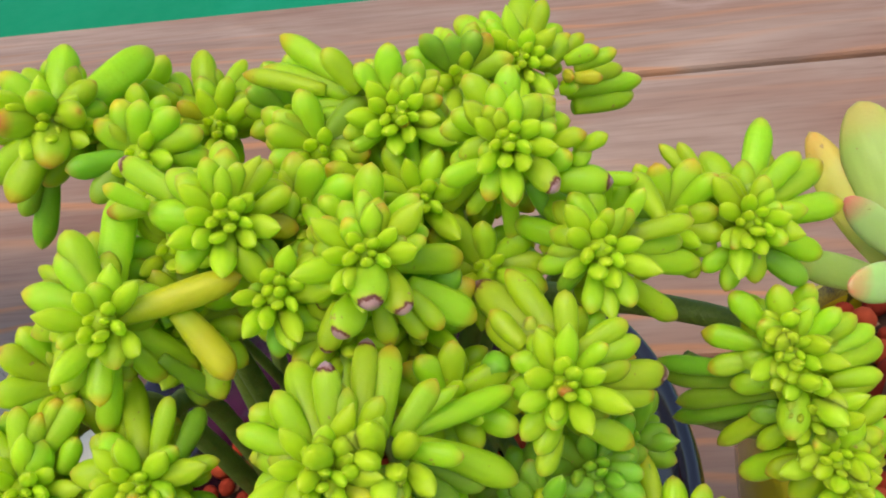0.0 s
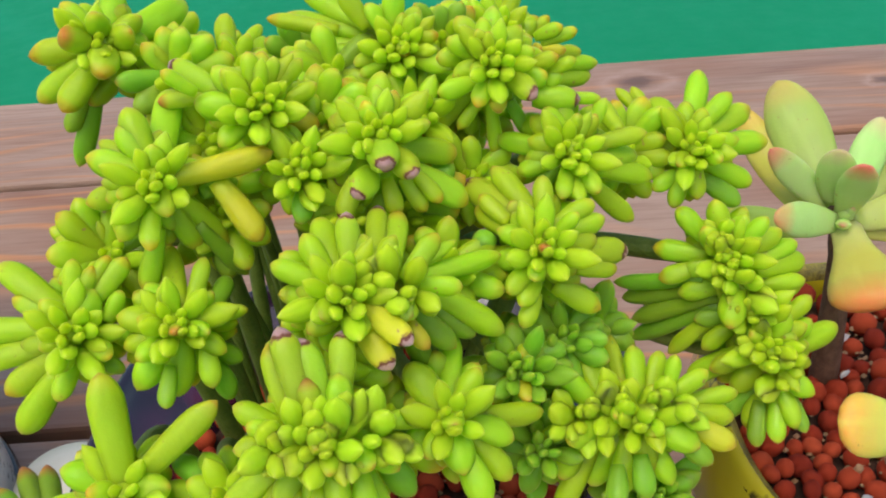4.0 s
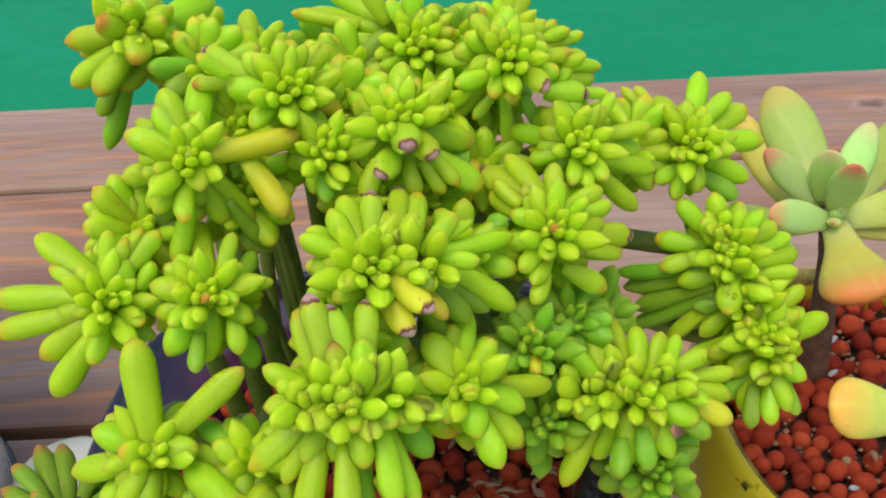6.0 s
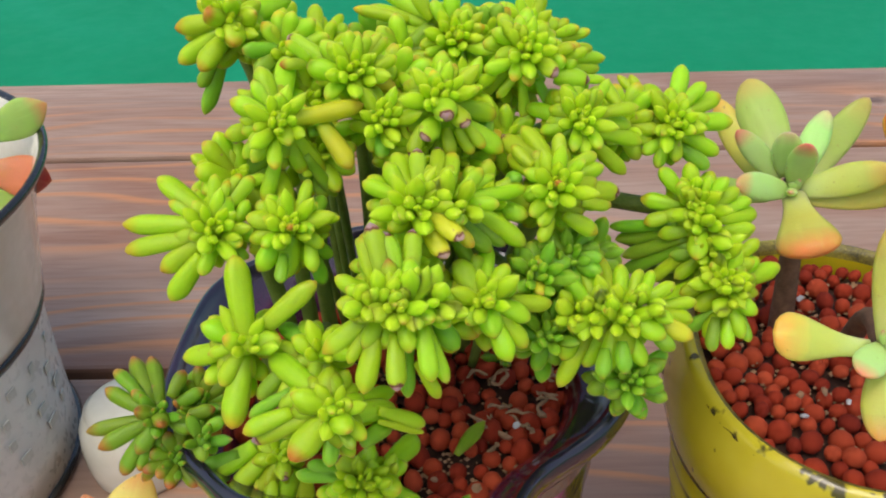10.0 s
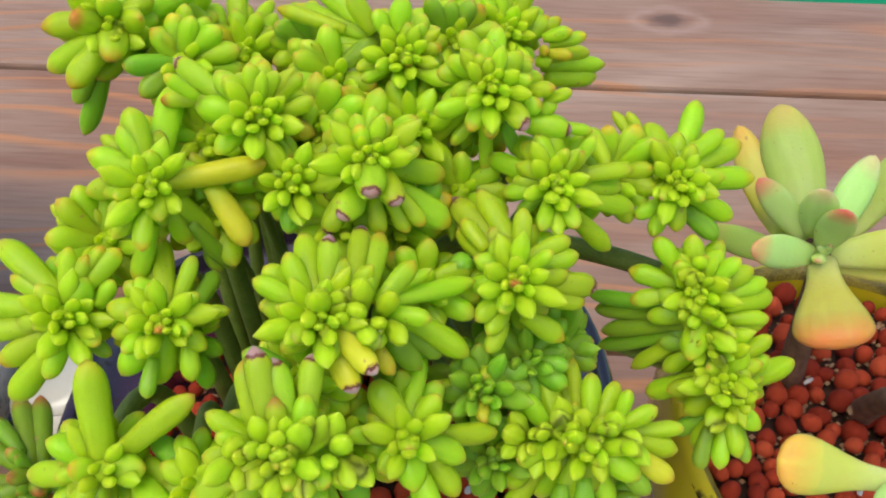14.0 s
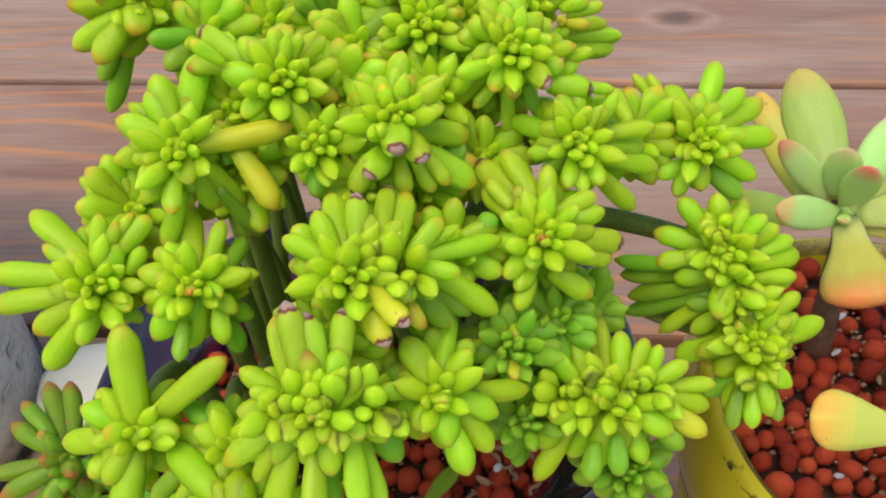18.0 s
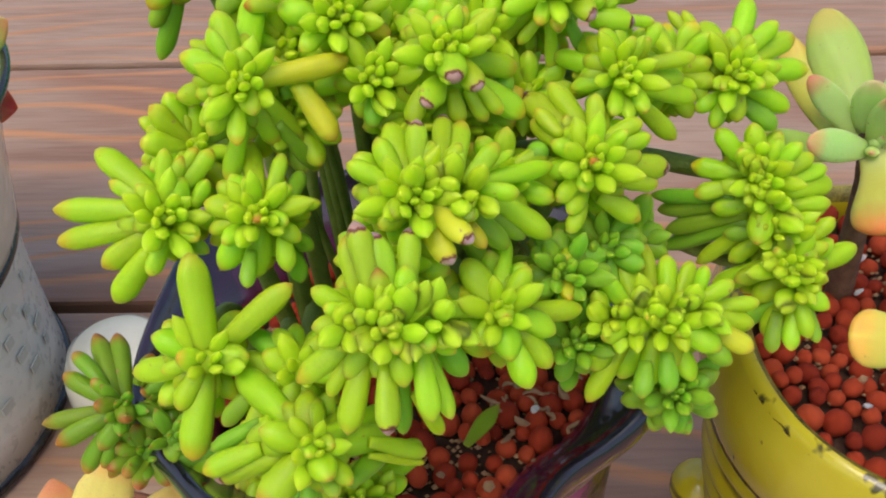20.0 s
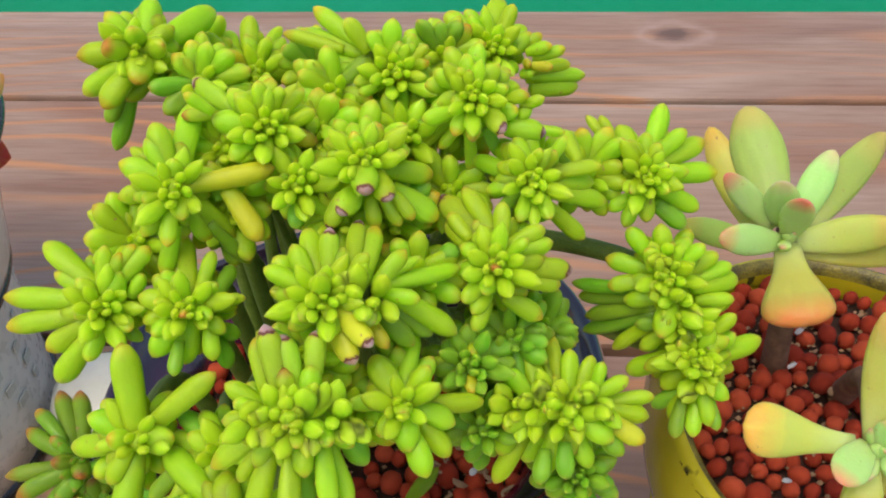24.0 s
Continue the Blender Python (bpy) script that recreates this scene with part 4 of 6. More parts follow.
leaf(r, -2.5, -6.7, -3.1, -100, 5, 6.3, 3.8)
leaf(r, -9.5, 5.7, -6.8, 111, -12, 7.9, 3.0)
leaf(r, -11.6, 6.9, -7.2, 125, -12, 7.2, 2.7)
leaf(r, 1.2, 1.9, -2.4, 81, 5, 5.9, 3.8)
leaf(r, -3.2, 4.6, -2.9, 126, 22, 4.3, 3.5)
stem((0.008, 0.282, 0.128), r, 0.0042)
r = rosette(0.0648, 0.2235, 0.2251, 14, "", 0.1, 0.2)
leaf(r, -7.2, -0.2, -6.2, 166, -12, 8.1, 4.8, "amber")
leaf(r, -8.2, -3.6, -6.4, -161, -12, 5.7, 4.3, "amber")
leaf(r, -7.3, 5.4, -3.5, 127, 5, 5.5, 4.6)
leaf(r, -2.2, 5.7, -3.0, 99, 5, 6.1, 4.8)
leaf(r, -2.1, 0.4, -2.3, 122, 25, 7.1, 4.8)
leaf(r, 1.8, 2.3, -2.5, 111, 5, 5.7, 4.0)
leaf(r, -2.1, -4.0, -5.7, 170, -12, 6.7, 4.3)
leaf(r, -1.2, -9.2, -6.5, 172, -12, 8.4, 4.6)
leaf(r, 2.7, -7.6, -3.3, -108, 30, 8.8, 5.9)
# long leaves beneath the shoot, darkened in colour for its shade
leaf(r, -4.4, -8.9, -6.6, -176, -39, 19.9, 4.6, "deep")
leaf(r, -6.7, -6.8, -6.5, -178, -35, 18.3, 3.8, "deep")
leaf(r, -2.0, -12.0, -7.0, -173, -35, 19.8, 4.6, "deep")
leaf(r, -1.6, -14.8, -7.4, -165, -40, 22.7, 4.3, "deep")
leaf(r, 0.2, -15.9, -7.5, -155, -31, 14.2, 3.8)
leaf(r, 8.6, -4.0, -6.5, 27, -36, 11.6, 5.4)
leaf(r, 4.4, 2.6, -2.8, 65, 5, 6.4, 3.8)
leaf(r, 6.1, 0.1, -6.0, 51, -12, 8.0, 4.3)
leaf(r, 10.4, -8.3, -7.1, 36, -12, 7.3, 4.0)
leaf(r, 8.9, -1.0, -6.4, 41, -33, 8.6, 4.0)
crest(r, -1.2, 4.7, 3.8, -9.2, 22)
stem((0.024, 0.262, 0.205), r, 0.0034)
r = rosette(0.0718, 0.2118, 0.2089, 12, "", 0.1, 0.1)
leaf(r, -7.0, 1.3, -6.1, -137, -27, 13.1, 5.1)
leaf(r, -4.3, -1.0, -5.7, -150, -12, 8.1, 4.3)
leaf(r, -1.1, -4.6, -5.8, -147, -11, 7.2, 5.4)
leaf(r, -1.7, -11.4, -6.8, -158, -32, 7.9, 4.0, "deep")
leaf(r, 0.7, -11.0, -6.8, -128, -12, 6.8, 5.4)
leaf(r, 3.6, -10.4, -3.8, -59, 5, 5.5, 4.6)
leaf(r, 2.8, -14.0, -4.3, -98, 5, 4.7, 4.0)
leaf(r, -1.8, -14.9, -4.4, -92, 5, 4.9, 3.8, "deep")
leaf(r, 0.5, 5.7, -2.9, 2, 5, 6.3, 4.3)
leaf(r, 4.1, 2.1, -5.7, 52, -12, 6.7, 4.3)
leaf(r, 3.5, -1.0, -5.6, 33, -36, 16.2, 5.4)
leaf(r, 4.5, -5.5, -3.1, 62, 5, 5.8, 3.8)
leaf(r, 4.5, -7.5, -3.4, -3, 5, 4.7, 4.6)
leaf(r, 3.4, 8.9, -3.5, 39, 5, 5.0, 3.8)
leaf(r, -2.8, 5.1, -1.4, -132, 40, 4.1, 4.0)
leaf(r, 6.4, -11.3, -4.1, -73, 5, 4.8, 3.2, "deep")
leaf(r, 3.8, 6.2, -6.2, 47, -38, 4.3, 3.5, "deep")
crest(r, -5.0, 8.9, 3.4, -7.0, 24)
stem((0.052, 0.232, 0.200), r, 0.0028)
r = rosette(0.0688, 0.2176, 0.2148, 8, "", 0.1, 0.15)
leaf(r, -2.4, -2.6, -5.6, -140, -12, 8.9, 4.1)
leaf(r, -3.3, 0.2, -5.5, -158, -12, 8.1, 3.8, "deep")
leaf(r, -0.2, -2.8, -2.5, -92, 5, 6.2, 4.6)
leaf(r, 2.5, -0.3, -5.4, 12, -12, 7.5, 4.1)
leaf(r, 3.2, 2.6, -5.7, 35, -12, 8.3, 3.8)
leaf(r, 3.5, -2.9, -2.7, -24, 5, 6.3, 3.8)
leaf(r, -4.1, -1.7, -5.7, -147, -31, 10.6, 3.8, "deep")
stem((0.050, 0.240, 0.205), r, 0.0028)
r = rosette(-0.0415, 0.2064, 0.2617, 12, "", 0, 0.45)
leaf(r, 2.8, 2.1, -5.6, 69, -39, 17.9, 5.4)
leaf(r, 0.3, 5.4, -5.9, 95, -12, 8.1, 5.1)
leaf(r, -1.5, 3.1, -5.5, 157, -12, 8.8, 5.1, "amber")
leaf(r, -1.3, 6.0, -6.0, 149, -37, 7.7, 2.7)
leaf(r, 0.1, 4.3, -5.7, 115, -12, 7.1, 4.5)
leaf(r, 0.9, 1.9, -2.3, 80, 25, 4.3, 4.2)
leaf(r, 1.6, -0.8, -2.3, -1, 0, 18.9, 4.7, "yellow")
leaf(r, 14.7, -4.2, -4.5, -88, 10, 10.7, 5.1, "yellow")
leaf(r, 4.2, -3.8, -5.9, -61, -25, 13.5, 4.7, "amber")
leaf(r, 2.0, -6.1, -6.0, -72, -23, 8.6, 4.0, "amber")
leaf(r, 1.4, -2.0, -0.9, -104, 35, 5.7, 4.5)
leaf(r, -2.4, -7.1, -3.2, -112, 30, 5.5, 3.8, "amber")
leaf(r, -4.1, -5.3, -3.1, -138, 5, 5.2, 3.8)
leaf(r, -2.6, -1.1, -2.4, -179, 22, 4.4, 2.7)
leaf(r, -2.4, -3.3, -2.7, -173, 5, 5.7, 3.1)
leaf(r, -2.0, -11.9, -6.9, -122, -24, 8.7, 4.0, "amber")
leaf(r, 7.7, -13.5, -7.5, -65, -34, 10.3, 3.4, "deep")
leaf(r, 3.4, 0.2, -2.5, 66, 22, 3.4, 2.9)
leaf(r, 10.7, -6.2, -7.0, 38, -35, 5.7, 3.4, "deep")
stem((-0.045, 0.270, 0.128), r, 0.0028)
r = rosette(-0.0571, 0.1926, 0.2410, 16, "", 0.1, 0.3)
leaf(r, 0.3, 6.9, -6.1, 131, -38, 13.7, 5.3)
leaf(r, -2.3, 5.5, -5.9, 141, -38, 7.3, 3.3, "amber")
leaf(r, -2.9, 2.4, -5.6, 159, -31, 18.0, 5.1, "amber")
leaf(r, -5.3, -2.2, -5.9, 166, -30, 16.6, 4.8, "amber")
leaf(r, -4.1, -3.9, -5.9, -168, -30, 11.1, 5.1, "amber")
leaf(r, -6.1, -7.9, -6.6, -146, -28, 10.4, 5.5)
leaf(r, -1.0, -7.7, -3.2, -155, 5, 5.7, 3.7)
leaf(r, 1.8, 7.6, -3.3, 58, 5, 4.9, 3.5)
leaf(r, 3.6, 5.8, -3.1, 50, 5, 4.9, 3.1, "amber")
leaf(r, 6.4, 7.4, -3.6, 45, 5, 4.6, 2.9, "amber")
leaf(r, 7.4, 5.6, -3.5, 34, 5, 6.2, 4.0, "amber")
leaf(r, 2.7, 1.1, -2.5, 58, 5, 5.4, 4.8)
leaf(r, 4.0, -3.9, -5.9, 64, -19, 9.0, 4.8, "amber")
leaf(r, -0.3, 2.1, -2.3, 120, 5, 5.6, 4.2)
leaf(r, 3.4, -3.9, -1.3, -71, 45, 3.8, 3.7, "amber")
leaf(r, -1.5, -4.1, -1.2, -156, 35, 3.6, 3.5)
leaf(r, -1.3, -0.4, -5.2, -176, -9, 4.7, 4.0)
leaf(r, 8.1, -0.4, -3.3, 67, 5, 4.6, 3.3)
leaf(r, 1.3, -7.0, -3.1, -34, 5, 4.7, 2.9, "deep")
stem((-0.055, 0.262, 0.128), r, 0.0030)
r = rosette(-0.0391, 0.1918, 0.2415, 14, "", 0, 0.2)
leaf(r, -3.4, -2.5, -5.7, -136, -12, 8.3, 5.2)
leaf(r, 0.6, -2.0, -5.3, -110, -13, 10.3, 6.1)
leaf(r, 5.4, -6.4, -3.3, -119, 5, 6.4, 3.8)
leaf(r, -4.1, -8.8, -3.6, -115, 22, 4.6, 3.2, "deep")
leaf(r, -0.6, 2.0, -2.3, 85, 5, 5.4, 3.2)
leaf(r, 2.9, 3.1, -5.7, 85, -40, 13.8, 4.3)
leaf(r, 6.3, 2.6, -6.1, 74, -12, 7.7, 3.2)
leaf(r, 4.3, 1.3, -2.7, 34, 22, 4.1, 3.2)
leaf(r, 7.4, 0.5, -3.2, -18, 5, 4.9, 2.7)
leaf(r, 5.3, -1.9, -5.9, -7, -13, 5.0, 2.9)
leaf(r, 3.5, -0.9, -1.1, -61, 50, 3.4, 3.4)
leaf(r, 4.2, -3.6, -2.9, -53, 5, 3.9, 3.8)
leaf(r, -3.2, 1.1, -2.5, 144, 22, 3.6, 2.9)
leaf(r, -4.3, -2.2, -2.8, -166, 22, 4.1, 3.4)
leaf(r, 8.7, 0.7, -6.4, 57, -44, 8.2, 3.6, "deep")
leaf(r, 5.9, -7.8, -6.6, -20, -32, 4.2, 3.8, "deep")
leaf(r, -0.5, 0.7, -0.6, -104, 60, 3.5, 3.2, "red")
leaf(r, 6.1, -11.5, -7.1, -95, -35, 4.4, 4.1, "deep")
stem((-0.050, 0.262, 0.128), r, 0.0028)
r = rosette(-0.0490, 0.1746, 0.2203, 4, "", 0, 0.2)
leaf(r, 0.1, 0.4, -2.1, 82, 10, 20.0, 6.4)
leaf(r, 3.6, 1.8, -2.6, 25, 20, 17.4, 5.1)
leaf(r, -0.7, 2.8, -5.5, 143, -12, 8.9, 5.5)
leaf(r, -1.8, -0.5, -5.3, 167, -34, 14.2, 5.1)
leaf(r, -1.6, -0.1, -2.3, 145, 30, 5.8, 4.9, "amber")
leaf(r, -1.2, -1.5, -5.3, -146, -6, 8.8, 4.7)
leaf(r, 0.7, -0.8, -2.2, -7, 25, 7.1, 6.0)
leaf(r, -1.1, -4.3, -5.7, -125, -14, 14.9, 6.4, "amber")
leaf(r, -3.4, 1.0, -5.6, 178, -14, 5.2, 3.1)
stem((-0.060, 0.245, 0.128), r, 0.0030)
r = rosette(-0.0314, 0.1732, 0.2189, 4, "", 0, 0.2)
leaf(r, -1.9, -7.2, -6.2, 120, -29, 16.0, 6.1)
leaf(r, -0.4, 1.9, -5.3, 123, -39, 12.4, 4.5, "deep")
leaf(r, -9.0, -1.9, -6.5, -112, -12, 8.9, 4.8, "scar")
leaf(r, -10.9, -0.1, -6.7, -135, -30, 8.6, 3.8, "deep")
stem((-0.050, 0.240, 0.128), r, 0.0026)
r = rosette(-0.0099, 0.1872, 0.2495, 18, "", 0, 0.35)
leaf(r, 2.0, 4.4, -5.8, 109, -40, 11.8, 4.9)
leaf(r, -1.2, 3.6, -5.6, 112, -12, 7.9, 4.2)
leaf(r, -2.8, 2.3, -5.6, 143, -12, 8.6, 4.0)
leaf(r, -2.7, 0.4, -5.4, 160, -16, 4.5, 4.4)
leaf(r, -1.9, -1.7, -0.9, -150, 40, 4.3, 4.2)
leaf(r, -0.1, -4.3, -2.7, -172, 5, 6.6, 4.4)
leaf(r, 4.6, 0.6, -5.7, 76, -12, 8.3, 3.5)
leaf(r, 5.5, 5.0, -6.2, 100, -12, 8.3, 4.2, "scar")
leaf(r, 9.7, 4.2, -6.7, 85, -40, 12.4, 4.0, "scar")
leaf(r, 12.7, 1.4, -7.0, 84, -40, 12.7, 4.6, "amber")
leaf(r, 15.9, -0.3, -7.5, 66, -12, 7.2, 4.0, "amber")
leaf(r, 9.2, 2.7, -3.5, 76, 5, 4.9, 3.3)
leaf(r, 16.0, 0.5, -7.6, 37, -12, 7.0, 2.2)
leaf(r, 17.1, 0.2, -7.7, -1, -32, 14.7, 3.8)
leaf(r, 6.4, -0.6, -3.0, -57, 30, 7.8, 4.9, "pale2")
leaf(r, 5.3, -3.5, -1.5, -67, 35, 9.3, 4.4, "yscar")
leaf(r, 3.2, -6.6, -3.2, -82, 30, 8.2, 4.6, "yscar")
leaf(r, 10.7, -5.2, -3.9, -79, 15, 7.0, 3.3, "yellow")
leaf(r, 19.1, -3.1, -8.1, -47, -26, 13.4, 5.1)
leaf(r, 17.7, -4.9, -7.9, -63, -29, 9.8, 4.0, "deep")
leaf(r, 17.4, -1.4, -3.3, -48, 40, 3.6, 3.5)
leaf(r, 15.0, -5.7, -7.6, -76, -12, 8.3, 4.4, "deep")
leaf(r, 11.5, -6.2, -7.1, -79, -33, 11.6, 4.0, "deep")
crest(r, -1.1, 0.4, 13.1, -2.8, 26)
stem((-0.020, 0.275, 0.128), r, 0.0030)
r = rosette(-0.0032, 0.2146, 0.2635, 18, "", 0, 0.5)
leaf(r, -0.4, -0.4, -2.1, 107, 5, 6.4, 3.3, "amber")
leaf(r, 1.1, 1.4, -5.3, 90, -12, 7.2, 2.9)
leaf(r, 3.3, 0.6, -2.5, 84, 5, 6.2, 2.9, "amber")
leaf(r, 2.0, -1.9, -2.4, 91, 5, 6.0, 2.4)
leaf(r, -4.8, -4.8, -6.1, 148, -12, 7.7, 4.3)
leaf(r, 6.2, -3.0, -3.1, 50, 22, 4.7, 2.9)
leaf(r, 4.2, -5.5, -6.1, -1, -32, 11.7, 5.0, "amber")
leaf(r, -0.6, -2.6, -0.9, -94, 62, 7.7, 6.2, "scar")
leaf(r, 3.4, -6.0, -1.6, -82, 62, 6.1, 5.0, "scar")
leaf(r, -3.2, -9.0, -2.0, -153, 50, 5.6, 5.5, "scar")
leaf(r, -4.2, -5.8, -6.2, -160, -12, 5.7, 4.8, "scar")
leaf(r, 7.3, -10.4, -7.0, -35, -12, 8.8, 5.5, "amber")
leaf(r, 4.4, -12.2, -4.1, -63, 5, 3.4, 3.3, "amber")
leaf(r, 7.5, -11.3, -4.2, -61, 30, 3.4, 3.3, "amber")
leaf(r, -7.5, -10.3, -4.0, -109, -3, 4.1, 4.1, "scar")
leaf(r, 0.2, -11.7, -3.9, -77, 5, 3.6, 3.6, "amber")
leaf(r, -6.3, -2.6, -6.1, 101, -40, 12.4, 3.3)
leaf(r, -4.1, -1.0, -5.7, 99, -12, 6.9, 2.9, "amber")
leaf(r, 4.2, -2.4, -2.8, 61, 22, 4.2, 2.6)
stem((-0.012, 0.285, 0.128), r, 0.0028)
r = rosette(-0.0177, 0.2133, 0.2581, 16, "", 0, 0.3)
leaf(r, -0.2, -3.4, -5.5, -169, -13, 3.8, 3.6)
leaf(r, 0.3, -4.1, -5.7, 5, -15, 3.9, 3.8)
leaf(r, 1.1, -6.7, -3.1, -141, 22, 4.8, 4.1, "deep")
leaf(r, -0.8, 0.4, -2.1, 150, 22, 3.4, 1.9, "deep")
leaf(r, 1.2, 1.3, -2.3, 66, 22, 2.4, 1.9)
stem((-0.020, 0.285, 0.128), r, 0.0022)
r = rosette(0.0244, 0.2037, 0.2443, 14, "", 0, 0.3)
leaf(r, -0.7, 3.4, -5.6, 134, -38, 19.4, 6.1, "scar")
leaf(r, 1.8, 7.0, -6.2, 131, -38, 14.8, 4.6)
leaf(r, -3.6, 2.2, -5.7, 138, -37, 12.1, 5.1)
leaf(r, 2.1, 5.5, -6.0, 94, -12, 7.7, 3.9)
leaf(r, 3.0, 6.3, -6.1, 13, -12, 7.2, 3.9)
leaf(r, 3.3, 3.3, -5.8, 6, -12, 8.9, 4.1)
leaf(r, 3.6, -0.1, -5.6, 5, -12, 6.7, 4.1)
leaf(r, 6.5, -1.6, -6.1, 1, -29, 10.8, 5.1, "scar")
leaf(r, 1.7, -2.7, -5.5, -8, -31, 11.7, 5.3, "scar")
leaf(r, 8.4, -6.0, -6.6, 14, -35, 6.8, 4.1, "amber")
leaf(r, -1.1, -7.0, -6.1, 1, -19, 8.0, 5.1, "amber")
leaf(r, 2.5, -10.0, -6.7, -14, -12, 7.7, 4.6, "amber")
leaf(r, -1.0, 1.2, -0.7, -70, 55, 3.6, 3.2, "red")
leaf(r, -1.6, -3.0, -1.0, -107, 35, 3.9, 3.6)
leaf(r, -4.1, -6.0, -3.2, -155, 25, 4.2, 4.1)
leaf(r, -2.3, -8.5, -3.4, -147, 30, 4.0, 3.9)
leaf(r, -2.6, -11.5, -3.9, -133, 25, 3.7, 3.6)
leaf(r, 4.5, 3.6, -2.9, 44, 22, 3.0, 2.9)
leaf(r, -8.1, 7.4, -6.8, 125, -39, 4.8, 3.6, "amber")
leaf(r, -14.3, 1.4, -7.3, 33, -35, 5.3, 4.9, "deep")
stem((-0.004, 0.278, 0.128), r, 0.0030)
# inner shoot, its shade put into the darker green
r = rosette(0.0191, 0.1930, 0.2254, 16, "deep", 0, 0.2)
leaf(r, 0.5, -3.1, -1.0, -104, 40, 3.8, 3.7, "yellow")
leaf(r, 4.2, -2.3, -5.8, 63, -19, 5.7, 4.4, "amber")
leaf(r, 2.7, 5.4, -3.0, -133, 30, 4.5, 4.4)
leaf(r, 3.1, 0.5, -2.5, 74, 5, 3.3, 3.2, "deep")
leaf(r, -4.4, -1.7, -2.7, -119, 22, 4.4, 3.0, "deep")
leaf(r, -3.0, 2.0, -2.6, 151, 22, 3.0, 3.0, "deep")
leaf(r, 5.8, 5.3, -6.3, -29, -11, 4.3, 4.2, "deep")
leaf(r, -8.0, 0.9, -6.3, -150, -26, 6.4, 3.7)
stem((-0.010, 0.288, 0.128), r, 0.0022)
r = rosette(-0.0132, 0.1674, 0.2366, 8, "", 0, 0.35)
leaf(r, -2.3, 6.2, -3.1, 87, 0, 12.4, 5.3, "scar")
leaf(r, 2.0, 8.3, -3.4, 96, 0, 7.9, 5.1, "scar")
leaf(r, 7.2, 8.3, -3.8, 87, 0, 7.3, 4.4, "scar")
leaf(r, -5.8, 8.9, -3.7, 79, 0, 7.9, 4.0, "amber")
leaf(r, -0.7, 4.5, -2.7, 81, 5, 5.8, 4.4, "red")
leaf(r, 5.9, 4.1, -3.2, 95, 5, 5.2, 4.6)
leaf(r, 4.2, 1.2, -2.7, 87, 5, 4.3, 4.2)
leaf(r, 8.0, 0.4, -6.3, 61, -19, 4.7, 4.6)
leaf(r, -6.8, 3.7, -6.2, 131, -12, 7.0, 4.0)
leaf(r, -8.4, 2.1, -3.4, 170, 5, 4.5, 4.0)
leaf(r, -6.2, 1.1, -3.0, -161, 5, 5.4, 3.2)
leaf(r, -1.3, 1.6, -0.8, -94, 50, 3.7, 3.6)
leaf(r, -5.6, 1.5, -1.4, -131, 45, 3.9, 3.8)
leaf(r, -7.2, 4.2, -3.3, 158, 5, 3.4, 3.4)
leaf(r, -3.3, -0.3, -1.0, -115, 35, 3.2, 3.2)
leaf(r, -7.6, -0.4, -6.2, -152, -28, 11.9, 4.6, "amber")
leaf(r, -6.1, -2.5, -6.1, -121, -9, 5.5, 4.4)
leaf(r, -3.1, -3.4, -5.7, -96, -8, 5.1, 3.4)
leaf(r, 0.9, -2.4, -0.9, -118, 35, 3.5, 3.2)
leaf(r, 1.9, -5.1, -2.9, -108, 5, 6.0, 4.2)
leaf(r, 6.6, -2.4, -1.6, -101, 35, 4.5, 4.4)
leaf(r, 9.0, -4.0, -3.6, -74, 25, 3.9, 3.8)
leaf(r, 6.7, -7.0, -3.6, -109, 0, 11.2, 4.4)
leaf(r, 8.3, -7.7, -6.8, -94, -5, 11.1, 3.6)
leaf(r, -7.5, -7.2, -6.7, -109, -5, 10.1, 4.9)
leaf(r, -2.7, -8.9, -3.5, -101, 0, 9.2, 4.6, "scar")
leaf(r, -10.4, -6.0, -6.9, -122, -29, 4.5, 3.0)
leaf(r, 1.5, -11.2, -6.8, -108, -33, 10.4, 3.8, "deep")
leaf(r, 12.6, -7.6, -7.4, -90, -28, 4.9, 4.9, "deep")
leaf(r, 3.3, -18.4, -8.0, -43, -35, 5.3, 3.2)
crest(r, -8.1, 2.1, 11.4, -2.6, 40)
stem((-0.035, 0.282, 0.128), r, 0.0034)
r = rosette(0.0060, 0.1771, 0.2301, 8, "", 0, 0.2)
leaf(r, -0.3, 2.5, -5.4, 124, -12, 9.1, 5.7)
leaf(r, 1.5, 3.5, -5.6, 80, -35, 14.0, 4.3)
leaf(r, 2.7, 2.5, -2.6, 54, 5, 5.9, 4.1)
leaf(r, 3.6, 1.3, -2.6, 31, 22, 4.2, 3.4)
leaf(r, 4.0, -1.8, -5.7, -25, -12, 7.4, 5.2)
leaf(r, 6.2, -0.7, -6.0, -7, -31, 12.8, 4.3)
leaf(r, 0.2, -3.4, -2.6, -89, 5, 5.8, 5.7)
leaf(r, 2.2, -8.8, -3.4, -74, 5, 6.0, 5.2)
leaf(r, 5.7, -5.4, -6.3, -63, -12, 6.9, 4.6)
leaf(r, -2.0, -2.6, -2.5, -140, 22, 4.5, 4.1)
leaf(r, -4.6, 1.0, -2.7, 169, 5, 6.1, 3.4)
leaf(r, -4.6, 2.6, -5.9, 148, -37, 8.6, 4.1, "deep")
leaf(r, 0.1, 0.9, -0.6, -92, 60, 4.2, 4.1)
stem((-0.030, 0.285, 0.128), r, 0.0028)
r = rosette(0.0395, 0.1882, 0.2159, 8, "", 0, 0.3)
leaf(r, -4.5, 5.4, -6.1, 104, -40, 15.5, 3.7, "scar")
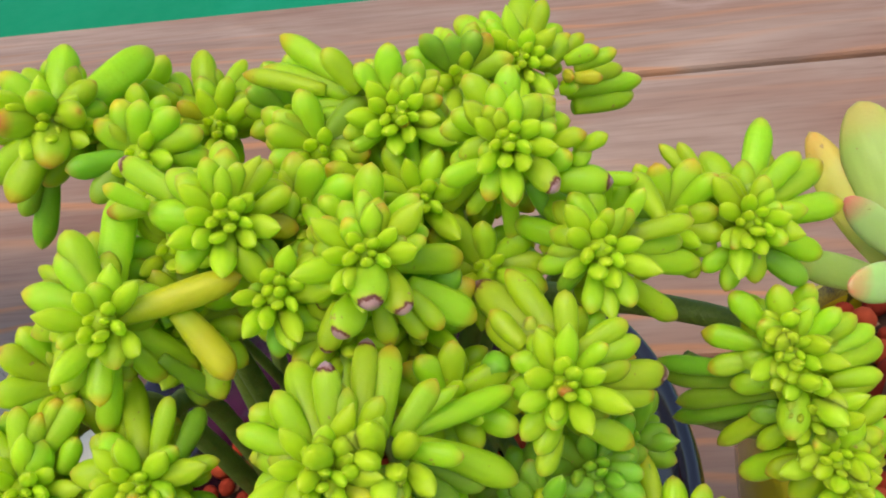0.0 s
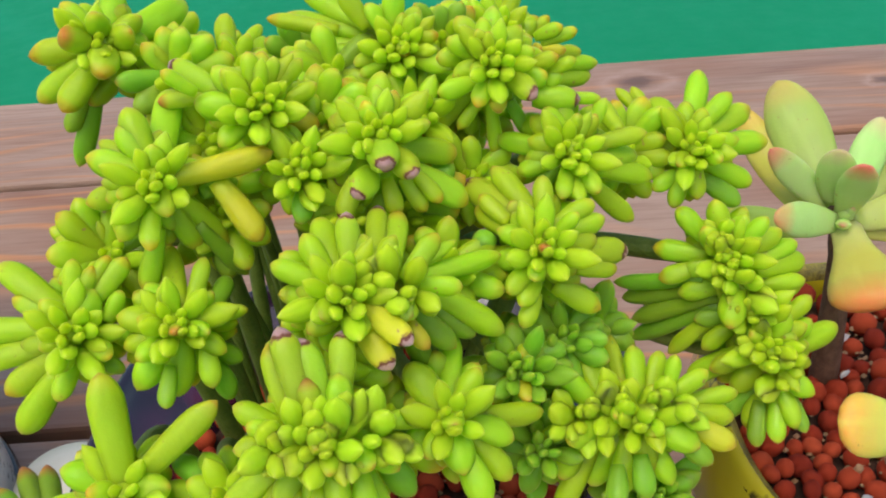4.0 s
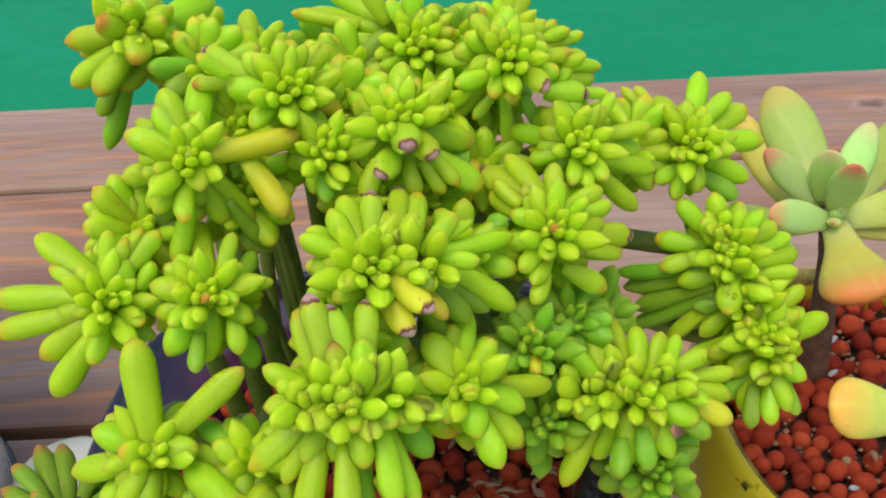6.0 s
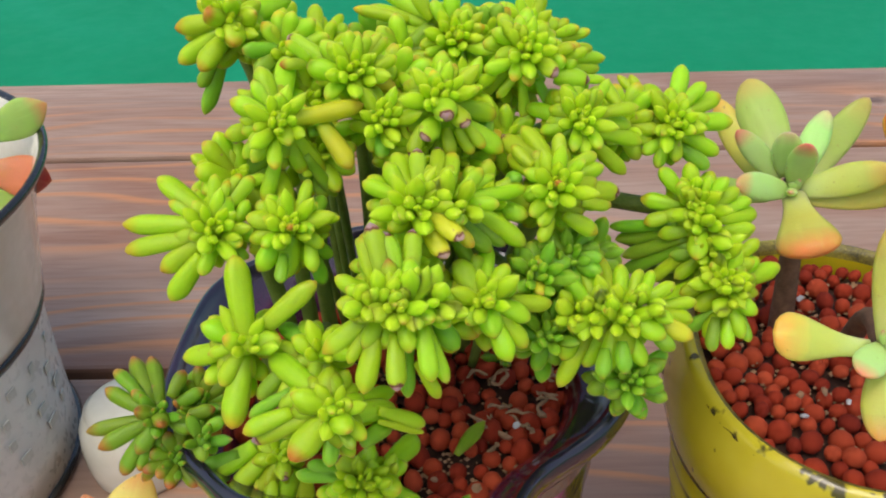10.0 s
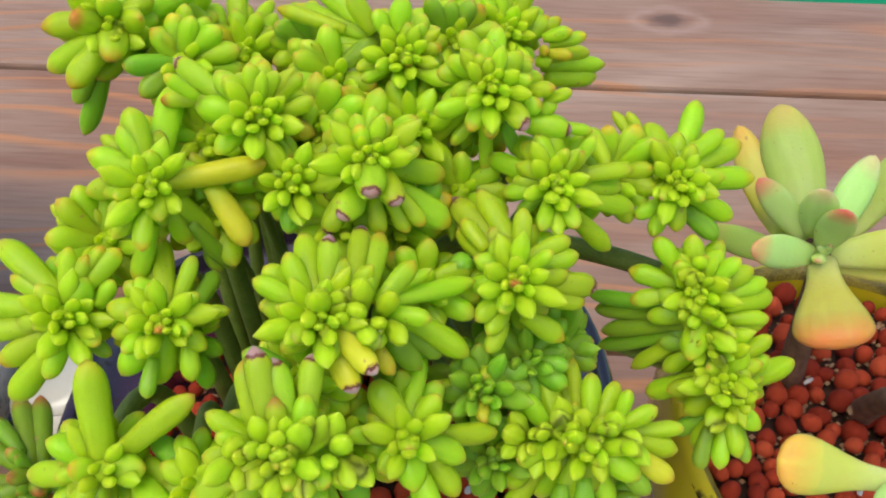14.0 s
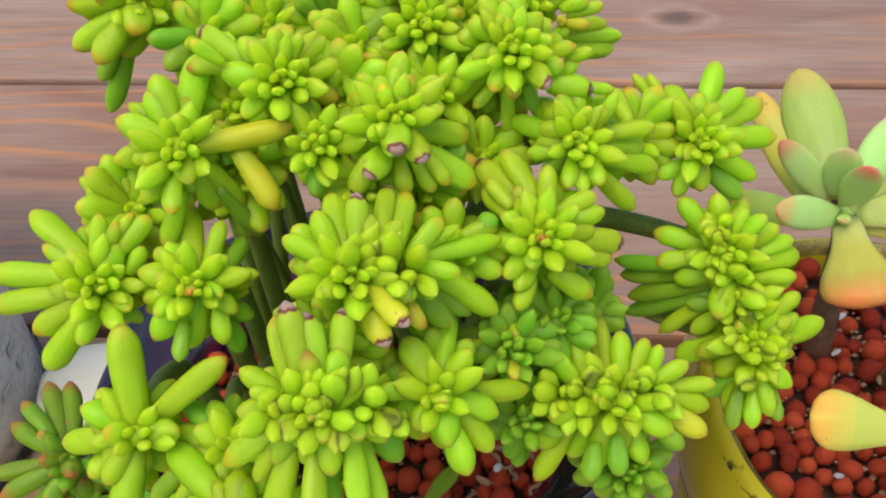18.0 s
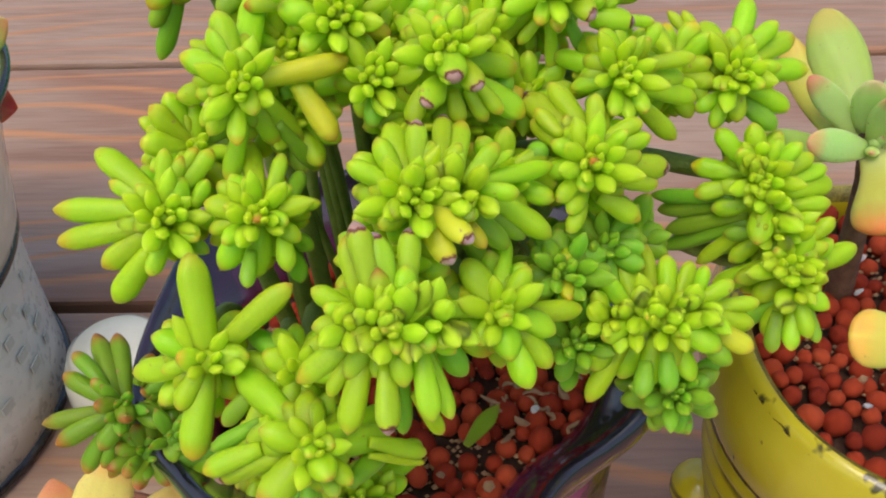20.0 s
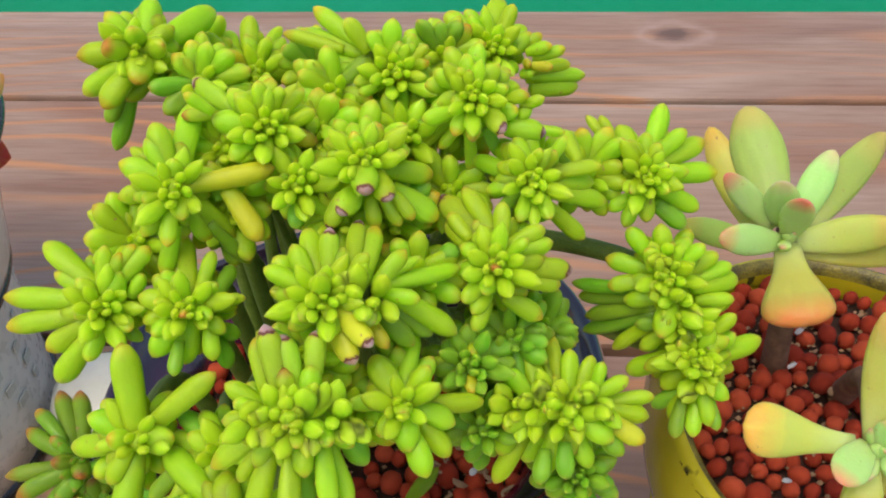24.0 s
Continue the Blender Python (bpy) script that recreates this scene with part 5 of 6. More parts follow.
leaf(r, -2.0, 5.6, -5.9, 98, -40, 14.0, 3.5, "amber")
leaf(r, 1.7, 5.8, -6.0, 100, -12, 8.2, 4.2)
leaf(r, -8.2, 4.9, -6.5, 95, -12, 7.3, 4.5)
leaf(r, -11.9, 4.6, -4.0, 109, 5, 4.5, 4.5)
leaf(r, 5.5, 5.6, -6.3, 94, -12, 7.2, 3.7)
leaf(r, 8.4, 7.0, -3.7, 98, 5, 4.6, 3.0)
leaf(r, 8.7, 5.8, -3.7, 33, 5, 5.2, 3.7)
leaf(r, 12.2, 3.9, -7.0, 9, -12, 7.1, 3.5)
leaf(r, 9.8, 2.5, -6.6, -13, -12, 9.1, 4.7)
leaf(r, 10.1, 0.3, -3.6, -38, 0, 8.9, 4.7, "yellow")
leaf(r, 6.8, -1.1, -3.1, -52, 5, 5.7, 5.4)
leaf(r, 10.0, -3.3, -3.7, -62, 5, 5.6, 4.2, "deep")
leaf(r, 3.7, 0.0, -1.1, -108, 40, 4.3, 4.2)
leaf(r, -2.1, -3.4, -5.6, -46, -10, 7.6, 5.9)
leaf(r, -2.8, -6.3, -6.1, -92, -12, 7.5, 4.9)
leaf(r, -7.4, -1.9, -6.2, -91, -24, 11.3, 4.7)
leaf(r, -13.8, -3.5, -7.3, -93, -12, 7.3, 5.4)
leaf(r, -10.9, -6.4, -7.0, -110, -24, 12.1, 4.5)
leaf(r, -5.4, -11.6, -4.0, -74, 22, 4.5, 4.2, "deep")
leaf(r, 0.4, -9.0, -3.4, -87, 5, 5.1, 4.2, "deep")
leaf(r, 3.9, -5.2, -6.0, -75, -12, 7.1, 4.5)
leaf(r, -4.5, 3.2, -1.4, -95, 50, 4.3, 4.2)
leaf(r, -7.2, 0.0, -1.7, -102, 45, 3.8, 3.7)
leaf(r, -10.1, -1.4, -2.1, -138, 35, 4.8, 4.7)
leaf(r, -14.6, -1.1, -4.3, -142, 5, 3.5, 3.5)
leaf(r, 1.7, 3.5, -2.6, 56, 22, 3.4, 3.0)
crest(r, -13.7, -0.4, 8.5, 2.9, 40)
stem((-0.010, 0.290, 0.128), r, 0.0026)
# two low shoots coloured darker for the shade under the canopy
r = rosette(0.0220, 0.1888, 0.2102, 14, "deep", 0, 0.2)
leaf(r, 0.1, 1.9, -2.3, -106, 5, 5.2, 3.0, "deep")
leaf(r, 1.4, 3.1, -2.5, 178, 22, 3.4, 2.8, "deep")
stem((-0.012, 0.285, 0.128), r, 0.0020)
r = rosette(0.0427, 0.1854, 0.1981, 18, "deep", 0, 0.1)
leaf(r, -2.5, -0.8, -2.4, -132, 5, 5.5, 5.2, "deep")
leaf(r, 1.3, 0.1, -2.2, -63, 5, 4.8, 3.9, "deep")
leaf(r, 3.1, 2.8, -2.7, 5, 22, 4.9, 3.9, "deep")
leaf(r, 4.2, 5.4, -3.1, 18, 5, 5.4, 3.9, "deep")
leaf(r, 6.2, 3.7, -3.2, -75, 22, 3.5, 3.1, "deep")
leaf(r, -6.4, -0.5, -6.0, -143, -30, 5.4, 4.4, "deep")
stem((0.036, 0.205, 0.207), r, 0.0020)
r = rosette(-0.0282, 0.1593, 0.2142, 6, "", 0, 0.3)
leaf(r, 0.4, 4.1, -5.7, 67, -20, 6.3, 5.2)
leaf(r, -1.5, 1.9, -0.9, -92, 45, 4.5, 4.1)
leaf(r, 2.4, 1.6, -1.0, -73, 45, 3.9, 3.8)
leaf(r, 0.0, -1.8, -0.8, -85, 35, 5.7, 5.6)
leaf(r, -3.2, 2.8, -2.7, 146, 5, 5.7, 5.6)
leaf(r, -1.5, -1.7, -5.4, -148, -6, 11.7, 6.8, "red")
leaf(r, -4.4, 0.2, -5.7, 178, -32, 15.2, 4.5, "scar")
leaf(r, -12.1, 3.7, -7.0, -169, -33, 8.2, 4.5, "amber")
leaf(r, 3.3, -3.7, -5.8, 3, -32, 14.2, 5.4, "amber")
leaf(r, 2.1, -0.7, -5.4, 2, -39, 21.0, 4.5)
leaf(r, -1.0, 6.9, -6.1, 122, -39, 15.7, 6.1)
leaf(r, -7.4, 9.5, -6.9, -118, -24, 6.8, 4.7, "scar")
leaf(r, -10.0, 10.3, -7.3, -143, -35, 10.1, 3.2, "deep")
leaf(r, -0.6, -5.8, -5.9, -121, -12, 6.7, 3.8, "deep")
leaf(r, 2.0, -5.4, -2.9, -55, 22, 4.5, 4.1)
leaf(r, 0.3, -6.1, -3.0, -75, 22, 4.4, 2.9, "deep")
leaf(r, 15.6, -4.8, -7.6, -36, -35, 9.1, 3.8)
leaf(r, 14.4, -8.3, -7.7, -28, -40, 8.7, 2.0)
leaf(r, 7.4, -13.2, -7.4, 47, -40, 12.3, 4.5, "deep")
leaf(r, -2.1, 0.7, -2.4, 27, 22, 2.8, 2.7)
stem((-0.045, 0.270, 0.128), r, 0.0030)
r = rosette(-0.0257, 0.1760, 0.1720, 12, "", 0, 0.2)
leaf(r, 2.6, 1.6, -5.5, 71, -12, 7.5, 5.2)
leaf(r, -0.3, 6.1, -3.0, 160, 30, 6.4, 6.3, "scar")
leaf(r, 7.3, 1.7, -3.2, -6, 5, 5.1, 4.9)
leaf(r, 10.9, 3.9, -6.9, 24, -35, 11.7, 6.5)
leaf(r, 7.9, -1.0, -6.3, -56, -25, 13.6, 5.5)
leaf(r, 4.8, -4.3, -6.0, -61, -12, 8.5, 4.9)
leaf(r, 3.4, -5.3, -6.0, -94, -12, 7.3, 4.9)
leaf(r, 6.4, -0.2, -1.5, -78, 35, 6.7, 6.5)
leaf(r, -0.7, -0.9, -2.2, -102, 5, 6.0, 4.4)
leaf(r, -4.3, -0.5, -5.7, -102, -12, 7.3, 4.1)
leaf(r, -5.6, 6.3, -6.3, 163, -12, 7.4, 4.6, "deep")
leaf(r, -7.5, 4.7, -6.4, 159, -12, 8.8, 4.1, "deep")
leaf(r, 5.7, -9.3, -3.7, -106, 5, 5.0, 3.0)
crest(r, -5.3, 1.2, 7.2, -2.2, 14)
stem((-0.045, 0.250, 0.128), r, 0.0028)
r = rosette(-0.0537, 0.2035, 0.1535, 6, "", 0, 0.1)
leaf(r, -8.4, 7.6, -6.8, -154, -26, 13.9, 6.5)
leaf(r, -6.1, 4.8, -6.2, -132, -25, 13.8, 6.2, "amber")
leaf(r, 0.4, -2.5, -5.4, -145, -27, 16.0, 6.5)
leaf(r, 4.9, -7.4, -6.4, -141, -27, 14.4, 7.1)
leaf(r, 7.9, -10.2, -7.1, -117, -25, 13.0, 6.5, "amber")
leaf(r, -5.9, -8.8, -6.7, -111, -12, 6.7, 5.2, "amber")
leaf(r, 0.6, -3.0, -2.5, -117, 30, 5.7, 5.5, "scar")
leaf(r, -0.6, 0.7, -5.1, 178, -12, 7.6, 4.9)
leaf(r, 3.7, 4.0, -5.9, 168, -12, 7.0, 4.9, "amber")
leaf(r, -15.2, 6.8, -7.7, -166, -38, 10.9, 5.5, "deep")
leaf(r, 5.3, 1.1, -2.9, 146, 5, 6.4, 4.6, "deep")
stem((-0.050, 0.235, 0.128), r, 0.0024)

# smaller shoots deeper in the bush
INNER = ((-0.052, 0.267, 0.258), (-0.045, 0.244, 0.264), (-0.022, 0.267, 0.255), (-0.014, 0.245, 0.261), (-0.036, 0.224, 0.259), (-0.035, 0.216, 0.248), (-0.016, 0.229, 0.259),
             (0.010, 0.277, 0.254), (0.015, 0.247, 0.253), (-0.010, 0.236, 0.251), (0.013, 0.231, 0.243), (0.046, 0.242, 0.241), (0.025, 0.219, 0.231), (-0.054, 0.209, 0.245),
             (-0.009, 0.212, 0.249), (0.006, 0.206, 0.239), (-0.014, 0.186, 0.235), (0.001, 0.219, 0.244), (-0.006, 0.181, 0.224))
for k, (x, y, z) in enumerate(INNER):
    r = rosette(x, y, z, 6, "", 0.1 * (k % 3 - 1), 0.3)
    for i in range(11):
        # one leaf in five has shade in its colour
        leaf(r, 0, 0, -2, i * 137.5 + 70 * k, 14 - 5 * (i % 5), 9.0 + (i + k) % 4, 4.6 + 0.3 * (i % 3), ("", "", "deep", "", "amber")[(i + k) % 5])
    stem((-0.025 + 0.3 * x, 0.285, 0.128), r, 0.0015)

# low shoots on the bush's open side; dull colour stands in for shade
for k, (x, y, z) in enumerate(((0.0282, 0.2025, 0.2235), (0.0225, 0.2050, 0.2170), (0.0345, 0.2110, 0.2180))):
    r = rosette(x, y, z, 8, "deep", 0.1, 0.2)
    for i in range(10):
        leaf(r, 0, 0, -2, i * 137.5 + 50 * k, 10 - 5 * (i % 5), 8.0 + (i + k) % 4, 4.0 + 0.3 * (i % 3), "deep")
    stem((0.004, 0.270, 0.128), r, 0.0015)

# ---- the bronze-tipped sedum at the side of the purple pot ----
plant = plant_at("sedum_plant", "small dark green sedum with bronze-red leaf tips", -0.088, 0.262, 0.128)
r = rosette(-0.0894, 0.2094, 0.1650, 6, "bronze", 0, 0.2)
leaf(r, -0.7, 5.4, -5.9, 77, -40, 20.4, 5.6, "bronze")
leaf(r, 3.4, 4.0, -5.8, 74, -40, 19.3, 5.6, "bronze")
leaf(r, -2.2, 9.5, -6.6, 106, -35, 10.7, 4.4, "bronze")
leaf(r, -4.5, 5.4, -6.1, 124, -39, 12.4, 5.0, "bronze")
leaf(r, -4.9, 0.8, -5.8, 165, -34, 16.5, 4.7, "bronze")
leaf(r, -4.5, -1.4, -5.8, 180, -19, 14.1, 5.3, "bronze")
leaf(r, 0.2, 0.6, -2.1, 156, 30, 8.2, 4.7, "bronze")
leaf(r, 1.6, 0.0, -0.8, -135, 40, 6.0, 5.9, "bronze")
leaf(r, 5.9, -4.0, -3.1, -75, 25, 6.0, 5.9, "bronze")
leaf(r, -1.7, -4.3, -5.7, -154, -12, 8.5, 5.3, "bronze")
leaf(r, -7.4, -5.1, -6.4, -140, -30, 10.8, 5.0, "bronze")
leaf(r, 1.8, -7.6, -6.2, -159, -32, 9.1, 4.1, "bronze")
leaf(r, 6.7, -9.8, -6.9, -162, -27, 7.6, 4.1, "bronze")
leaf(r, 1.4, -10.8, -6.7, -152, -36, 14.5, 4.1, "bronze")
leaf(r, 7.7, 4.7, -3.4, 50, 5, 6.2, 4.4, "bronze")
leaf(r, 9.4, 1.0, -3.5, 4, 5, 5.5, 4.4, "bronze")
leaf(r, 14.2, 3.7, -7.3, 38, -33, 7.7, 5.9, "bronze")
leaf(r, 11.7, -5.2, -4.0, 4, 22, 4.5, 4.4, "bronze")
leaf(r, -7.1, -8.3, -6.7, -125, -29, 6.0, 3.5, "bronze")
leaf(r, -2.1, 6.4, -3.1, 117, 5, 3.9, 3.8, "bronze")
stem((-0.085, 0.255, 0.128), r, 0.0024)
r = rosette(-0.0751, 0.2017, 0.1619, 4, "bronze", 0, 0.1)
leaf(r, 1.1, 2.8, -5.5, -77, -12, 7.8, 5.0, "deep")
leaf(r, -1.3, 0.6, -2.2, -99, 5, 6.3, 4.7, "deep")
leaf(r, 3.7, 5.1, -3.0, -23, 22, 4.8, 4.1, "deep")
stem((-0.080, 0.250, 0.128), r, 0.0020)
for x, y, z, turn in ((-0.0800, 0.2190, 0.1600, 0), (-0.0860, 0.2060, 0.1500, 40)):
    r = rosette(x, y, z, 5, "bronze")
    for i in range(12):
        leaf(r, 0, 0, -2, i * 137.5 + turn, 2 + 5 * (i % 5), 9.0 + 1.5 * (i % 3), 4.4, "bronze")
    stem((-0.085, 0.262, 0.128), r, 0.0022)

# ---- the broad-leaved succulents in the yellow pot ----
plant = plant_at("broad_leaf_succulent", "pale green and peach succulent with broad fleshy leaves", 0.115, 0.258, 0.128)
r = rosette(0.1014, 0.2518, 0.2147, 4, "blue", 0, 0.5)
leaf(r, -7.7, 8.0, -4.5, 115, -19, 26.6, 14.7, "pale", broad=True)
leaf(r, -15.2, -0.3, -4.5, 118, -20, 27.7, 9.1, "peach2", broad=True)
leaf(r, -7.0, 1.8, -1.5, 138, 24, 17.7, 7.3, "bluepink", broad=True)
leaf(r, -4.7, 3.3, 0.0, 88, 38, 14.0, 9.1, "blue", broad=True)
leaf(r, -0.5, -0.3, 0.0, 82, 48, 18.0, 8.5, "bluepink", broad=True)
leaf(r, 0.8, 3.3, -4.5, 74, -15, 21.6, 8.8, "blue", broad=True)
leaf(r, 4.1, 1.9, -4.5, 64, -30, 36.3, 10.0, "pale", broad=True)
leaf(r, 4.0, -2.8, -1.5, 27, 0, 25.0, 10.0, "peach", broad=True)
leaf(r, 5.7, -5.9, -4.5, 16, -8, 28.9, 8.8, "peach2", broad=True)
leaf(r, -2.5, -4.1, 0.0, 177, 42, 19.9, 8.5, "bluepink", broad=True)
leaf(r, 0.4, -4.7, -1.5, -68, 32, 22.2, 18.3, "spoon", broad=True)
leaf(r, -10.6, -7.7, -4.5, 167, -20, 18.7, 7.6, "pale", broad=True)
stem((0.1180, 0.2760, 0.132), r, 0.0042, BARK)
r = rosette(0.1126, 0.1962, 0.1967, 3, "blue", 0, 0.3)
leaf(r, -8.2, -2.3, -1.5, -169, 25, 23.1, 12.9, "spoon", broad=True)
leaf(r, -2.2, 2.0, -1.5, 98, 8, 29.4, 9.4, "peach", broad=True)
leaf(r, -3.7, 0.0, 0.0, -100, 35, 12.8, 8.9, "bluepink", broad=True)
leaf(r, 0.1, 0.5, 0.0, 75, 35, 9.0, 6.7, "bluepink", broad=True)
leaf(r, 1.6, -1.1, -1.5, 32, 20, 5.9, 5.4, "blue", broad=True)
leaf(r, 1.8, -2.7, -1.5, -12, 15, 13.4, 7.2, "bluepink", broad=True)
leaf(r, -1.4, -6.5, -1.5, -77, 0, 17.8, 9.7, "peach", broad=True)
leaf(r, 2.1, -5.1, -4.5, -32, -5, 18.2, 7.4, "peach2", broad=True)
leaf(r, 1.4, 5.6, -4.5, 60, -5, 19.5, 13.6, "pale", broad=True)
stem((0.1380, 0.2680, 0.132), r, 0.0042, BARK)
r = rosette(0.1301, 0.2256, 0.2297, 2, "blue", 0, 0.3)
leaf(r, -3.3, 2.5, -1.5, 145, 20, 20.1, 8.5, "orange", broad=True)
leaf(r, -5.2, 12.6, -1.5, 112, 0, 28.7, 7.5, "orange", broad=True)
leaf(r, -2.4, 12.0, -1.5, 97, 0, 20.3, 7.3, "orange", broad=True)
leaf(r, 0.8, -2.6, -1.5, -54, 10, 11.6, 6.1, "orange", broad=True)
stem((0.1680, 0.2920, 0.132), r, 0.0044, BARK)

# ---- the pink-edged succulent in the enamel pot ----
plant = plant_at("pink_edged_succulent", "green succulent with pink-red leaf edges", WX + 0.03, WY, 0.133)
r = rosette(-0.2155, 0.3752, 0.1661, 3, "pink", 0.4, 0.1)
leaf(r, 14.8, 8.9, -1.5, 6, 10, 22.3, 15.9, "pink", broad=True)
leaf(r, 6.7, -14.8, -1.5, -19, 15, 21.6, 17.6, "coral", broad=True)
leaf(r, -0.3, -28.3, -1.5, -30, 5, 14.0, 11.0, "pink", broad=True)
leaf(r, 6.1, 11.1, -1.5, 59, 0, 20.7, 13.2, "coral", broad=True)
leaf(r, -5.0, -1.2, -1.5, 174, 0, 15.3, 13.2, "pink", broad=True)
leaf(r, 2.4, 7.0, -4.5, 105, -10, 19.8, 12.1, "coral", broad=True)
leaf(r, -6.1, -11.0, -1.5, -127, 20, 22.2, 13.2, "pink", broad=True)
stem((WX + 0.05, WY, 0.133), r, 0.0035, BARK)

# ---- the cream and aqua rosette in its small pot ----
plant = plant_at("rosette_succulent", "open succulent rosette with aqua heart and cream-pink leaves", -0.125, 0.210, 0.072)
r = rosette(-0.1178, 0.1945, 0.1080, 3, "aqua", 0, 0.6)
leaf(r, 12.0, 1.9, -1.5, 48, 0, 25.7, 15.4, "cream", broad=True)
leaf(r, 21.4, -3.4, -1.5, -1, 0, 24.8, 14.5, "cream", broad=True)
leaf(r, 15.1, -4.3, -1.5, 26, 25, 13.5, 10.4, "aqua2", broad=True)
leaf(r, 6.7, 5.5, -4.5, 80, -15, 20.5, 12.3, "rose", broad=True)
leaf(r, 15.2, 0.8, -4.5, 8, -20, 20.2, 8.8, "rose", broad=True)
leaf(r, 0.3, 3.8, -1.5, 81, 10, 19.6, 15.4, "aqua", broad=True)
leaf(r, -5.0, 5.4, -1.5, 96, 30, 14.0, 12.0, "aqua", broad=True)
leaf(r, 8.7, 4.1, -1.5, 69, 10, 11.5, 7.2, "cream", broad=True)
leaf(r, 26.5, -11.4, -4.5, -27, -10, 28.3, 9.1, "cream", broad=True)
leaf(r, 19.1, -9.0, -1.5, -23, 5, 21.0, 8.8, "cream", broad=True)
leaf(r, 2.3, -0.6, 0.0, 25, 40, 12.6, 8.8, "aqua", broad=True)
leaf(r, -6.3, 1.4, -1.5, -178, 10, 10.6, 12.6, "aqua", broad=True)
leaf(r, 0.6, -5.4, -1.5, -100, 5, 14.3, 12.6, "cream", broad=True)
leaf(r, 12.0, -11.3, -1.5, -67, 5, 18.8, 12.6, "cream", broad=True)
stem((-0.125, 0.212, 0.068), r, 0.0035, BARK)
pot = thing("terracotta_pot", "small plain brown terracotta pot", "flower pot", (-0.125, 0.212, 0))
part("body", lathe("body", [(0.02, 0.0), (0.024, 0.001), (0.031, 0.055), (0.034, 0.056), (0.035, 0.074), (0.032, 0.0745), (0.031, 0.066)], TERRACOTTA, 48), pot)
part("soil", lathe("soil", [(0.001, 0.069), (0.031, 0.068)], SOIL, 32), pot)


